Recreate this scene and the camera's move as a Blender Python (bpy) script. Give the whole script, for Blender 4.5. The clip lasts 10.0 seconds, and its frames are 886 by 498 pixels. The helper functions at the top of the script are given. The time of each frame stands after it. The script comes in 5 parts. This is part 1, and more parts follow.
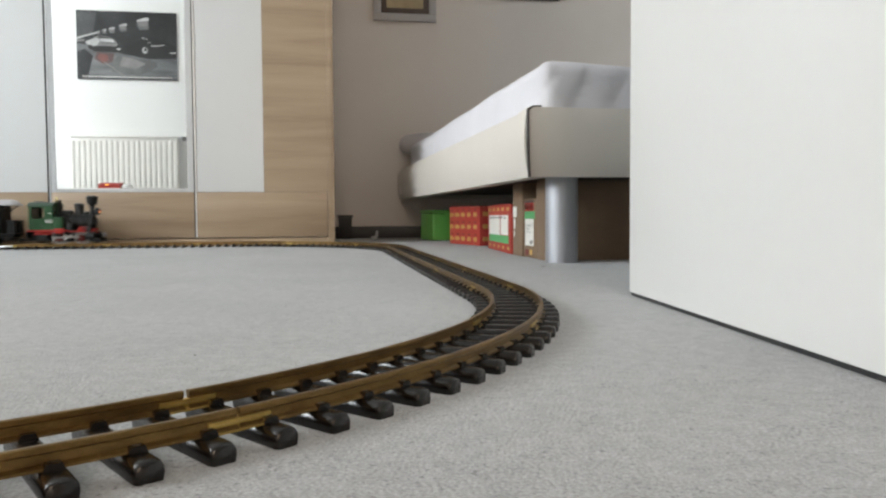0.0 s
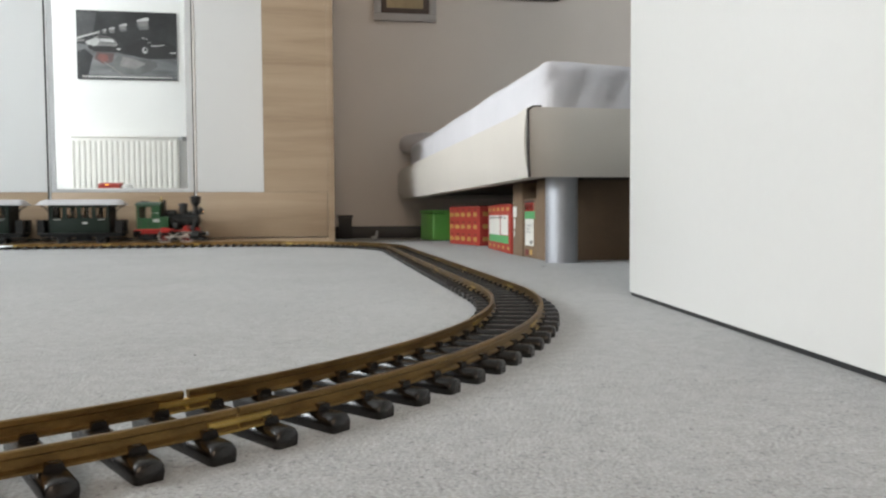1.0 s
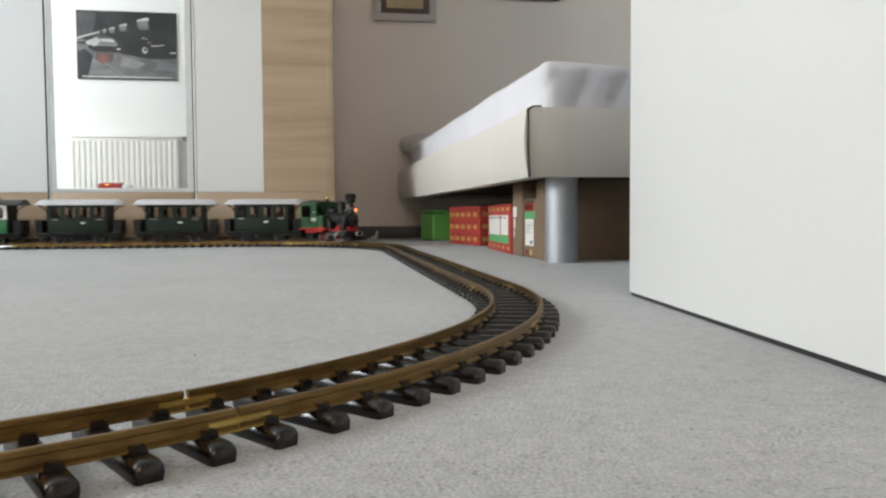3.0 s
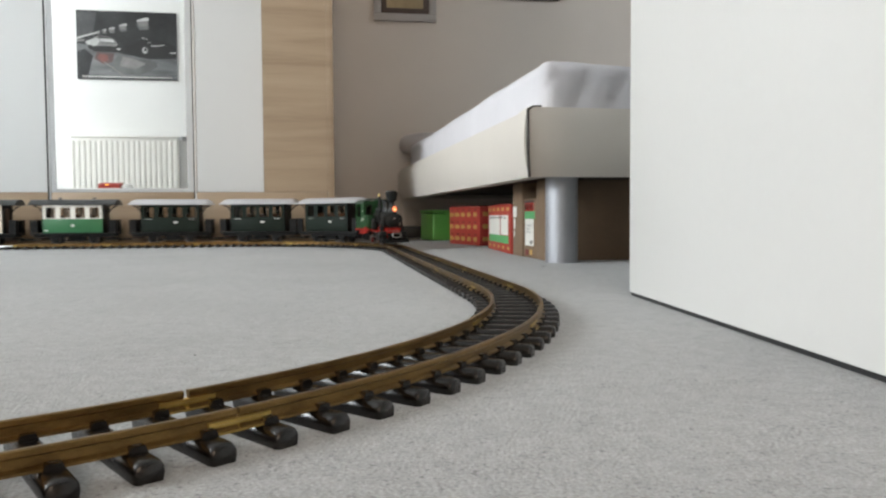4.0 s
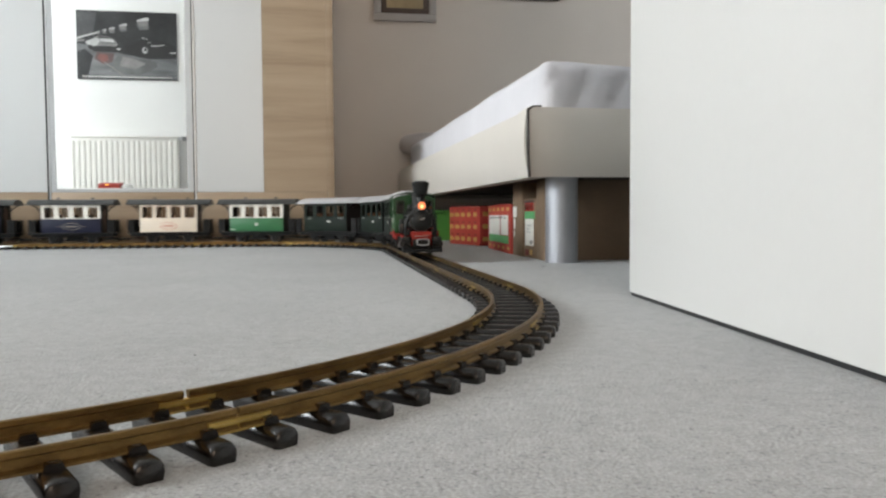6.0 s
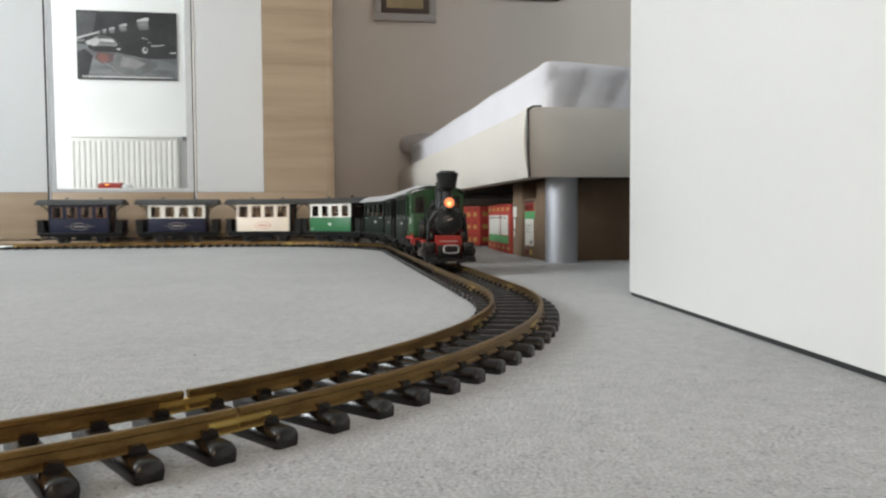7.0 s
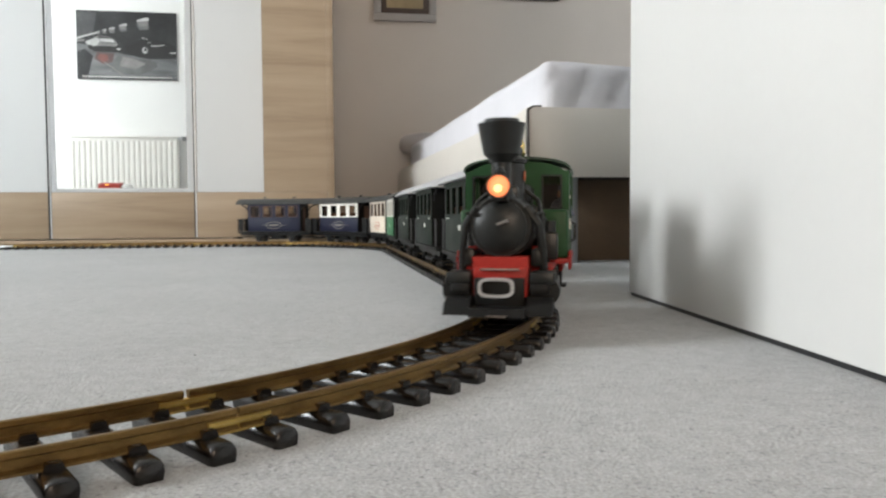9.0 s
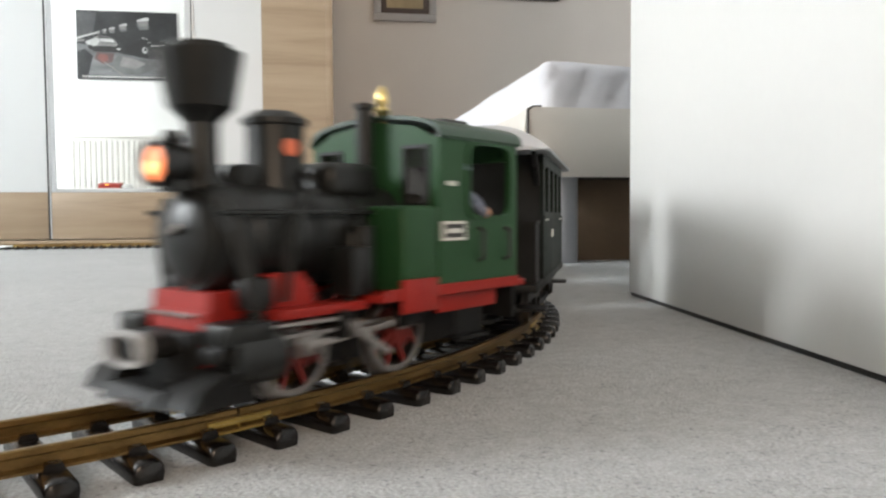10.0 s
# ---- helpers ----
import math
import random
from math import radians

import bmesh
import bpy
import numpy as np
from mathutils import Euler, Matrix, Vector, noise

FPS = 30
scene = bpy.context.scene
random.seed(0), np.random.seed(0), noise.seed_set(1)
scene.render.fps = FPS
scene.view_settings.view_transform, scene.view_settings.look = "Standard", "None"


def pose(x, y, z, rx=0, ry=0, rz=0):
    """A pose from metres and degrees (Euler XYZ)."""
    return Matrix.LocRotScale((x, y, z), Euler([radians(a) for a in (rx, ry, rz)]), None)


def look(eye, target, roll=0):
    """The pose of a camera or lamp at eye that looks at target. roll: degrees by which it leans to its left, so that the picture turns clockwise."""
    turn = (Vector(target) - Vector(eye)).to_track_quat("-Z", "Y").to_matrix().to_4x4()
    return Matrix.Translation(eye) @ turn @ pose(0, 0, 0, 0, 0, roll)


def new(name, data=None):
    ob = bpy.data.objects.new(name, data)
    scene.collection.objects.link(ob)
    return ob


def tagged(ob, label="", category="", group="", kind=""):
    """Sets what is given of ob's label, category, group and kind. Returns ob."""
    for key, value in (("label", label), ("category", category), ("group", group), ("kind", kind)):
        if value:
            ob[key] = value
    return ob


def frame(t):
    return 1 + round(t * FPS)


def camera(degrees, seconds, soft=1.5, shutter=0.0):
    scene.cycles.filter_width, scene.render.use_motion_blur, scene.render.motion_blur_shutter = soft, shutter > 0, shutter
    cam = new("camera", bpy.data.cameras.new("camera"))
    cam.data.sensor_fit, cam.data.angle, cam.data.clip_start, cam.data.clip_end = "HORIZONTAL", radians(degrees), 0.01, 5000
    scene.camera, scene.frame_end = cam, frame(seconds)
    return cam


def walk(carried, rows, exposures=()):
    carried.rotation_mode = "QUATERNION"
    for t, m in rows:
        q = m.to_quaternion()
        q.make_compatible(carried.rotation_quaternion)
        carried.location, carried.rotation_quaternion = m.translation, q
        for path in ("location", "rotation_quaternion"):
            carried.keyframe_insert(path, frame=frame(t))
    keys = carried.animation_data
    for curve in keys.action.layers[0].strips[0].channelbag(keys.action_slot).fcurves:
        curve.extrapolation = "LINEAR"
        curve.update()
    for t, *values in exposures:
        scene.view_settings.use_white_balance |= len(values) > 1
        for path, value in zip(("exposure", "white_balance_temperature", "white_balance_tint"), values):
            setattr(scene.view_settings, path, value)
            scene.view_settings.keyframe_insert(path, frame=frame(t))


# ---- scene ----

# ---- camera ----
EYE = (0.0, 0.0, 0.1033)
cam = camera(61.92, 10.0, soft=2.3, shutter=0.85)
SIGHT = look(EYE, (EYE[0] + 0.16001, EYE[1] + 0.98614, EYE[2] - 0.04395), -0.36)
walk(cam, [(0.0, SIGHT), (10.0, SIGHT)], exposures=[(0.0, 0.0), (7.8, 0.0), (8.4, 0.09), (8.8, 0.14), (9.4, 0.23), (10.0, 0.36)])

# ---- light ----
# room: back wall with the doorway at y = 0.05, wardrobe front at y = 2.85, wall at y = 3.6
LEFT, RIGHT, BACK, FAR, TOP = -3.7, 2.25, 0.05, 3.6, 2.5
WARD = 2.853
WIN = (0.22, 1.32, 0.95, 2.15)     # window in the left wall: y from, to; z from, to
sky = bpy.data.worlds.new("sky")
scene.world = sky
sky.use_nodes = True
nt = sky.node_tree
tex = nt.nodes.new("ShaderNodeTexSky")
tex.sky_type, tex.sun_disc, tex.sun_elevation, tex.sun_rotation = "NISHITA", False, radians(40), radians(200)
nt.links.new(tex.outputs["Color"], nt.nodes["Background"].inputs["Color"])
nt.nodes["Background"].inputs["Strength"].default_value = 0.12


def area_lamp(name, eye, target, w, h, watts, colour):
    d = bpy.data.lights.new(name, "AREA")
    d.shape, d.size, d.size_y, d.energy, d.color = "RECTANGLE", w, h, watts, colour
    ob = new(name, d)
    ob.matrix_world = look(eye, target)
    return ob


area_lamp("window_light", (LEFT - 0.06, (WIN[0] + WIN[1]) / 2, (WIN[2] + WIN[3]) / 2),
          (LEFT + 2, (WIN[0] + WIN[1]) / 2, (WIN[2] + WIN[3]) / 2 - 0.20), WIN[1] - WIN[0], WIN[3] - WIN[2], 143, (0.930, 0.976, 1.0))
# unseen opening and warm lamp down the hall, added as fill through the doorway
HALL_OPENING = (-0.75, 0.55, 0.8, 2.1)
area_lamp("hall_fill", ((HALL_OPENING[0] + HALL_OPENING[1]) / 2, BACK - 4.12, 1.45), ((HALL_OPENING[0] + HALL_OPENING[1]) / 2, 0.0, 1.1), 1.3, 1.3, 60, (1.0, 0.76, 0.55))


# ---- helpers for meshes ----
def link(ob, parent):
    ob.parent = parent
    return ob


def thing(name, label, category, group="", m=None):
    ob = new(name)
    ob.empty_display_size = 0.05
    if m is not None:
        ob.matrix_world = m
    return tagged(ob, label, category, group)


def mesh_of(name, bm, material):
    me = bpy.data.meshes.new(name)
    bmesh.ops.recalc_face_normals(bm, faces=bm.faces)
    bm.to_mesh(me)
    bm.free()
    me.materials.append(material)
    return me


def smooth(me, angle=35):
    me.polygons.foreach_set("use_smooth", [True] * len(me.polygons))
    bm = bmesh.new()
    bm.from_mesh(me)
    for e in bm.edges:
        e.smooth = len(e.link_faces) == 2 and e.calc_face_angle(0) < radians(angle)
    bm.to_mesh(me)
    bm.free()


def part(name, bm, material, parent, label="", soft=True):
    me = mesh_of(name, bm, material)
    if soft:
        smooth(me)
    ob = link(new(name, me), parent)
    if label:
        ob["label"] = label
    return ob


def solid(name, bm, material, label, category, group="", kind="", m=None):
    me = mesh_of(name, bm, material)
    smooth(me)
    ob = new(name, me)
    if m is not None:
        ob.matrix_world = m
    return tagged(ob, label, category, group, kind)


def box(bm, x0, x1, y0, y1, z0, z1, bev=0.0, seg=2, m=None):
    vs = bmesh.ops.create_cube(bm, size=1.0)["verts"]
    for v in vs:
        v.co = Vector((x0 + (v.co.x + 0.5) * (x1 - x0), y0 + (v.co.y + 0.5) * (y1 - y0), z0 + (v.co.z + 0.5) * (z1 - z0)))
    if bev:
        es = list({e for v in vs for e in v.link_edges})
        r = bmesh.ops.bevel(bm, geom=es, offset=bev, segments=seg, affect="EDGES", profile=0.5)
        vs = list(set(r["verts"]) | {v for v in vs if v.is_valid})
    if m is not None:
        bmesh.ops.transform(bm, matrix=m, verts=vs)
    return bm


def abox(*a, **k):
    return box(bmesh.new(), *a, **k)


def tube(bm, p0, p1, r0, r1=None, seg=18):
    p0, p1 = Vector(p0), Vector(p1)
    d = p1 - p0
    m = Matrix.Translation((p0 + p1) / 2) @ d.to_track_quat("Z", "Y").to_matrix().to_4x4()
    bmesh.ops.create_cone(bm, cap_ends=True, segments=seg, radius1=r0, radius2=r0 if r1 is None else r1, depth=d.length, matrix=m)
    return bm


def atube(*a, **k):
    return tube(bmesh.new(), *a, **k)


def pipe(bm, pts, r, seg=8):
    for a, b in zip(pts, pts[1:]):
        tube(bm, a, b, r, seg=seg)
    for a in pts[1:-1]:
        bmesh.ops.create_icosphere(bm, subdivisions=1, radius=r * 1.02, matrix=Matrix.Translation(a))
    return bm


def lathe(profile, m=None, seg=28):
    """Turn a profile of (radius, height) about z."""
    bm = bmesh.new()
    rings = []
    for r, z in profile:
        rings.append([bm.verts.new((r * math.cos(2 * math.pi * i / seg), r * math.sin(2 * math.pi * i / seg), z)) for i in range(seg)])
    for a, b in zip(rings, rings[1:]):
        for i in range(seg):
            bm.faces.new((a[i], a[(i + 1) % seg], b[(i + 1) % seg], b[i]))
    bm.faces.new(rings[0])
    bm.faces.new(rings[-1])
    if m is not None:
        bmesh.ops.transform(bm, matrix=m, verts=bm.verts)
    return bm


def prism(bm, outline, axis, a, b):
    """A polygon drawn in the other two axes, pushed from a to b along an axis."""
    def at3(u, v, w):
        return {"x": (w, u, v), "y": (u, w, v), "z": (u, v, w)}[axis]
    lo = [bm.verts.new(at3(u, v, a)) for u, v in outline]
    hi = [bm.verts.new(at3(u, v, b)) for u, v in outline]
    n = len(lo)
    for i in range(n):
        bm.faces.new((lo[i], lo[(i + 1) % n], hi[(i + 1) % n], hi[i]))
    bm.faces.new(lo)
    bm.faces.new(hi)
    return bm


def aprism(*a):
    return prism(bmesh.new(), *a)


def oval(cx, cy, rx, ry, n=24, power=2.0):
    out = []
    for i in range(n):
        a = 2 * math.pi * i / n
        c, s = math.cos(a), math.sin(a)
        out.append((cx + rx * math.copysign(abs(c) ** (2 / power), c), cy + ry * math.copysign(abs(s) ** (2 / power), s)))
    return out


def ring(outer, inner, axis, a, b):
    bm = bmesh.new()
    def at3(u, v, w):
        return {"x": (w, u, v), "y": (u, w, v), "z": (u, v, w)}[axis]
    o0, o1 = [bm.verts.new(at3(*p, a)) for p in outer], [bm.verts.new(at3(*p, b)) for p in outer]
    i0, i1 = [bm.verts.new(at3(*p, a)) for p in inner], [bm.verts.new(at3(*p, b)) for p in inner]
    n = len(outer)
    for k in range(n):
        j = (k + 1) % n
        for q in ((o0[k], o0[j], o1[j], o1[k]), (i0[k], i1[k], i1[j], i0[j]), (o0[k], i0[k], i0[j], o0[j]), (o1[k], o1[j], i1[j], i1[k])):
            bm.faces.new(q)
    return bm


# ---- materials ----
def surf(name, col, rough=0.5, metal=0.0, var=0.12, scale=12.0, bump=0.0, bscale=150.0, coat=0.0, rvar=0.1, stretch=(1, 1, 1), spec=0.5, col2=None):
    """A surface with two scales of change in its colour, uneven gloss and fine relief."""
    m = bpy.data.materials.new(name)
    m.use_nodes = True
    t = m.node_tree
    b = t.nodes["Principled BSDF"]
    n, l = t.nodes.new, t.links.new
    co = n("ShaderNodeTexCoord")
    mp = n("ShaderNodeMapping")
    mp.inputs["Scale"].default_value = stretch
    l(co.outputs["Object"], mp.inputs["Vector"])
    big, fine = n("ShaderNodeTexNoise"), n("ShaderNodeTexNoise")
    big.inputs["Scale"].default_value, fine.inputs["Scale"].default_value = scale, bscale
    big.inputs["Detail"].default_value, fine.inputs["Detail"].default_value = 4, 3
    for q in (big, fine):
        l(mp.outputs["Vector"], q.inputs["Vector"])
    add = n("ShaderNodeMath")
    add.operation = "MULTIPLY_ADD"
    add.inputs[1].default_value = 0.35
    l(fine.outputs["Fac"], add.inputs[0])
    l(big.outputs["Fac"], add.inputs[2])
    mr = n("ShaderNodeMapRange")
    mr.inputs["From Min"].default_value, mr.inputs["From Max"].default_value = 0.4, 0.95
    l(add.outputs["Value"], mr.inputs["Value"])
    mix = n("ShaderNodeMix")
    mix.data_type = "RGBA"
    dark = [max(0.0, c * (1 - var)) for c in col]
    light = list(col2) if col2 else [min(1.0, c * (1 + var)) for c in col]
    mix.inputs["A"].default_value, mix.inputs["B"].default_value = (*dark, 1), (*light, 1)
    l(mr.outputs["Result"], mix.inputs["Factor"])
    l(mix.outputs["Result"], b.inputs["Base Color"])
    rr = n("ShaderNodeMapRange")
    rr.inputs["To Min"].default_value, rr.inputs["To Max"].default_value = max(0.02, rough - rvar), min(1, rough + rvar)
    l(big.outputs["Fac"], rr.inputs["Value"])
    l(rr.outputs["Result"], b.inputs["Roughness"])
    b.inputs["Metallic"].default_value = metal
    b.inputs["Specular IOR Level"].default_value = spec
    b.inputs["Coat Weight"].default_value = coat
    b.inputs["Coat Roughness"].default_value = 0.08
    if bump:
        bp = n("ShaderNodeBump")
        bp.inputs["Strength"].default_value, bp.inputs["Distance"].default_value = min(1, bump), 0.002
        l(fine.outputs["Fac"], bp.inputs["Height"])
        l(bp.outputs["Normal"], b.inputs["Normal"])
    return m


def glow(name, col, strength):
    m = bpy.data.materials.new(name)
    m.use_nodes = True
    b = m.node_tree.nodes["Principled BSDF"]
    b.inputs["Base Color"].default_value = (*col, 1)
    b.inputs["Emission Color"].default_value = (*col, 1)
    b.inputs["Emission Strength"].default_value = strength
    return m


def glass(name, tint=(0.80, 0.73, 0.66), rough=0.02):
    m = bpy.data.materials.new(name)
    m.use_nodes = True
    t = m.node_tree
    b = t.nodes["Principled BSDF"]
    b.inputs["Base Color"].default_value = (*tint, 1)
    b.inputs["Roughness"].default_value, b.inputs["Transmission Weight"].default_value, b.inputs["IOR"].default_value = rough, 1.0, 1.02
    b.inputs["Coat Weight"].default_value, b.inputs["Coat Roughness"].default_value = 0.3, 0.02
    return m


def carpet_material():
    m = bpy.data.materials.new("short_pile_carpet")
    m.use_nodes = True
    t = m.node_tree
    b = t.nodes["Principled BSDF"]
    n, l = t.nodes.new, t.links.new
    co = n("ShaderNodeTexCoord")
    tuft, cloud, speck = n("ShaderNodeTexVoronoi"), n("ShaderNodeTexNoise"), n("ShaderNodeTexNoise")
    tuft.inputs["Scale"].default_value, cloud.inputs["Scale"].default_value, speck.inputs["Scale"].default_value = 420, 3.5, 520
    cloud.inputs["Detail"].default_value, speck.inputs["Detail"].default_value = 6, 5
    cloud.inputs["Roughness"].default_value, speck.inputs["Roughness"].default_value = 0.65, 0.7
    for q in (tuft, cloud, speck):
        l(co.outputs["Object"], q.inputs["Vector"])
    r1 = n("ShaderNodeValToRGB")
    e = r1.color_ramp.elements
    e[0].position, e[0].color = 0.33, (0.29, 0.284, 0.268, 1)
    e[1].position, e[1].color = 0.66, (0.490, 0.502, 0.508, 1)
    mid = e.new(0.5)
    mid.color = (0.384, 0.393, 0.396, 1)
    l(speck.outputs["Fac"], r1.inputs["Fac"])
    r2 = n("ShaderNodeMapRange")
    r2.inputs["From Min"].default_value, r2.inputs["From Max"].default_value = 0.3, 0.7
    r2.inputs["To Min"].default_value, r2.inputs["To Max"].default_value = 0.9, 1.06
    l(cloud.outputs["Fac"], r2.inputs["Value"])
    mul = n("ShaderNodeMix")
    mul.data_type, mul.blend_type = "RGBA", "MULTIPLY"
    mul.inputs["Factor"].default_value = 1
    l(r1.outputs["Color"], mul.inputs["A"])
    clump = n("ShaderNodeTexNoise")
    clump.inputs["Scale"].default_value, clump.inputs["Detail"].default_value, clump.inputs["Roughness"].default_value = 85, 5, 0.72
    l(co.outputs["Object"], clump.inputs["Vector"])
    r3 = n("ShaderNodeMapRange")
    r3.inputs["From Min"].default_value, r3.inputs["From Max"].default_value = 0.32, 0.68
    r3.inputs["To Min"].default_value, r3.inputs["To Max"].default_value = 0.84, 1.12
    l(clump.outputs["Fac"], r3.inputs["Value"])
    # dark fibres, in loose groups
    dots, groups = n("ShaderNodeTexNoise"), n("ShaderNodeTexNoise")
    dots.inputs["Scale"].default_value, dots.inputs["Detail"].default_value, dots.inputs["Roughness"].default_value = 330, 2, 0.5
    groups.inputs["Scale"].default_value, groups.inputs["Detail"].default_value = 30, 3
    l(co.outputs["Object"], dots.inputs["Vector"])
    l(co.outputs["Object"], groups.inputs["Vector"])
    lean = n("ShaderNodeMath")
    lean.operation = "MULTIPLY_ADD"
    lean.inputs[1].default_value = 0.35
    l(groups.outputs["Fac"], lean.inputs[0])
    l(dots.outputs["Fac"], lean.inputs[2])
    r4 = n("ShaderNodeMapRange")
    r4.inputs["From Min"].default_value, r4.inputs["From Max"].default_value = 0.79, 0.87
    r4.inputs["To Min"].default_value, r4.inputs["To Max"].default_value = 1.0, 0.60
    l(lean.outputs["Value"], r4.inputs["Value"])
    fleck = n("ShaderNodeMath")
    fleck.operation = "MULTIPLY"
    l(r4.outputs["Result"], fleck.inputs[0])
    both = n("ShaderNodeMath")
    both.operation = "MULTIPLY"
    l(r2.outputs["Result"], both.inputs[0])
    l(r3.outputs["Result"], both.inputs[1])
    l(both.outputs["Value"], fleck.inputs[1])
    l(fleck.outputs["Value"], mul.inputs["B"])
    l(mul.outputs["Result"], b.inputs["Base Color"])
    hs = n("ShaderNodeMath")
    hs.operation = "MULTIPLY_ADD"
    hs.inputs[1].default_value = -0.8
    l(tuft.outputs["Distance"], hs.inputs[0])
    l(speck.outputs["Fac"], hs.inputs[2])
    bp = n("ShaderNodeBump")
    bp.inputs["Strength"].default_value, bp.inputs["Distance"].default_value = 0.55, 0.0016
    l(hs.outputs["Value"], bp.inputs["Height"])
    l(bp.outputs["Normal"], b.inputs["Normal"])
    b.inputs["Roughness"].default_value = 0.95
    b.inputs["Specular IOR Level"].default_value = 0.15
    b.inputs["Sheen Weight"].default_value = 0.15
    return m


def oak_material(name="light_oak_veneer"):
    m = bpy.data.materials.new(name)
    m.use_nodes = True
    t = m.node_tree
    b = t.nodes["Principled BSDF"]
    n, l = t.nodes.new, t.links.new
    co, mp = n("ShaderNodeTexCoord"), n("ShaderNodeMapping")
    mp.inputs["Scale"].default_value = (0.7, 1.0, 9.0)
    l(co.outputs["Object"], mp.inputs["Vector"])
    band, grain = n("ShaderNodeTexNoise"), n("ShaderNodeTexNoise")
    band.inputs["Scale"].default_value, band.inputs["Detail"].default_value, band.inputs["Distortion"].default_value = 2.2, 5, 0.6
    mp2 = n("ShaderNodeMapping")
    mp2.inputs["Scale"].default_value = (6, 6, 160)
    l(co.outputs["Object"], mp2.inputs["Vector"])
    grain.inputs["Scale"].default_value, grain.inputs["Detail"].default_value = 2.0, 4
    l(mp.outputs["Vector"], band.inputs["Vector"])
    l(mp2.outputs["Vector"], grain.inputs["Vector"])
    add = n("ShaderNodeMath")
    add.operation = "MULTIPLY_ADD"
    add.inputs[1].default_value = 0.3
    l(grain.outputs["Fac"], add.inputs[0])
    l(band.outputs["Fac"], add.inputs[2])
    r = n("ShaderNodeValToRGB")
    e = r.color_ramp.elements
    e[0].position, e[0].color = 0.42, (0.240, 0.169, 0.106, 1)
    e[1].position, e[1].color = 0.88, (0.350, 0.262, 0.176, 1)
    k = e.new(0.62)
    k.color = (0.295, 0.214, 0.139, 1)
    l(add.outputs["Value"], r.inputs["Fac"])
    l(r.outputs["Color"], b.inputs["Base Color"])
    b.inputs["Roughness"].default_value = 0.5
    bp = n("ShaderNodeBump")
    bp.inputs["Strength"].default_value, bp.inputs["Distance"].default_value = 0.25, 0.001
    l(grain.outputs["Fac"], bp.inputs["Height"])
    l(bp.outputs["Normal"], b.inputs["Normal"])
    return m


CARPET = carpet_material()
OAK = oak_material()
WALLPAINT = surf("taupe_wall_paint", (0.72, 0.66, 0.61), 0.85, var=0.05, scale=2, bump=0.25, bscale=260)
WHITEWALL = surf("white_wall_paint", (0.82, 0.82, 0.80), 0.85, var=0.03, scale=3, bump=0.2, bscale=260)
CEIL = surf("white_ceiling_paint", (0.8, 0.8, 0.79), 0.9, var=0.03, scale=3)
DARKTRIM = surf("dark_skirting", (0.035, 0.035, 0.037), 0.5, var=0.2)
LACQUER = surf("white_glass_panel", (0.52, 0.53, 0.53), 0.32, var=0.015, scale=2, spec=0.4, rvar=0.02)
DOORPAINT = surf("white_door_paint", (0.74, 0.73, 0.705), 0.42, var=0.02, scale=2.5, bump=0.06, bscale=90)
SILVERTRIM = surf("brushed_aluminium", (0.62, 0.63, 0.64), 0.35, 0.9, var=0.05)
GREYPANEL = surf("grey_frame", (0.44, 0.45, 0.46), 0.45, var=0.04)
BLACK = surf("black_plastic", (0.02, 0.02, 0.021), 0.45, var=0.3)
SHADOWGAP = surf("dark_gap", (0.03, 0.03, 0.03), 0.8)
MIRROR = bpy.data.materials.new("mirror_glass")
MIRROR.use_nodes = True
_b = MIRROR.node_tree.nodes["Principled BSDF"]
_b.inputs["Base Color"].default_value, _b.inputs["Metallic"].default_value, _b.inputs["Roughness"].default_value = (0.89, 0.90, 0.90, 1), 1.0, 0.012
LEATHER = surf("cream_leatherette", (0.67, 0.63, 0.575), 0.5, var=0.04, scale=5, bump=0.2, bscale=420)
PIPING = surf("dark_piping", (0.08, 0.07, 0.065), 0.6)
SHEET = surf("white_cotton_sheet", (0.68, 0.67, 0.70), 0.9, var=0.04, scale=7, bump=0.3, bscale=300)
GREYCLOTH = surf("grey_cloth", (0.50, 0.465, 0.46), 0.9, var=0.12, scale=9, bump=0.3, bscale=300)
CHROME = surf("satin_chrome", (0.44, 0.45, 0.48), 0.58, 1.0, var=0.03, rvar=0.03)
CARDBOARD = surf("brown_cardboard", (0.20, 0.135, 0.085), 0.85, var=0.1, scale=14)
DARKWOOD = surf("dark_brown_board", (0.078, 0.052, 0.038), 0.6, var=0.15, stretch=(1, 1, 8))
REDCARD = surf("red_printed_card", (0.38, 0.04, 0.028), 0.6, var=0.12)
YELLOWINK = surf("yellow_print", (0.50, 0.30, 0.08), 0.6, var=0.15)
WHITEINK = surf("white_print", (0.78, 0.77, 0.72), 0.6, var=0.05)
GREENINK = surf("green_print", (0.10, 0.38, 0.14), 0.6, var=0.1)
BLACKINK = surf("black_print", (0.03, 0.03, 0.03), 0.6)
LIME = surf("lime_plastic", (0.19, 0.50, 0.11), 0.42, var=0.06)
RADWHITE = surf("radiator_enamel", (0.80, 0.79, 0.74), 0.35, var=0.02)
TIEMAT = surf("dark_brown_tie_plastic", (0.0062, 0.0052, 0.0052), 0.25, var=0.4, scale=60, bump=0.10, bscale=500, rvar=0.06, spec=0.42)
BRASS = surf("tarnished_brass_rail", (0.185, 0.110, 0.040), 0.38, 0.95, var=0.45, scale=30, bump=0.12, bscale=420, rvar=0.14, stretch=(1, 1, 3), col2=(0.300, 0.190, 0.070))
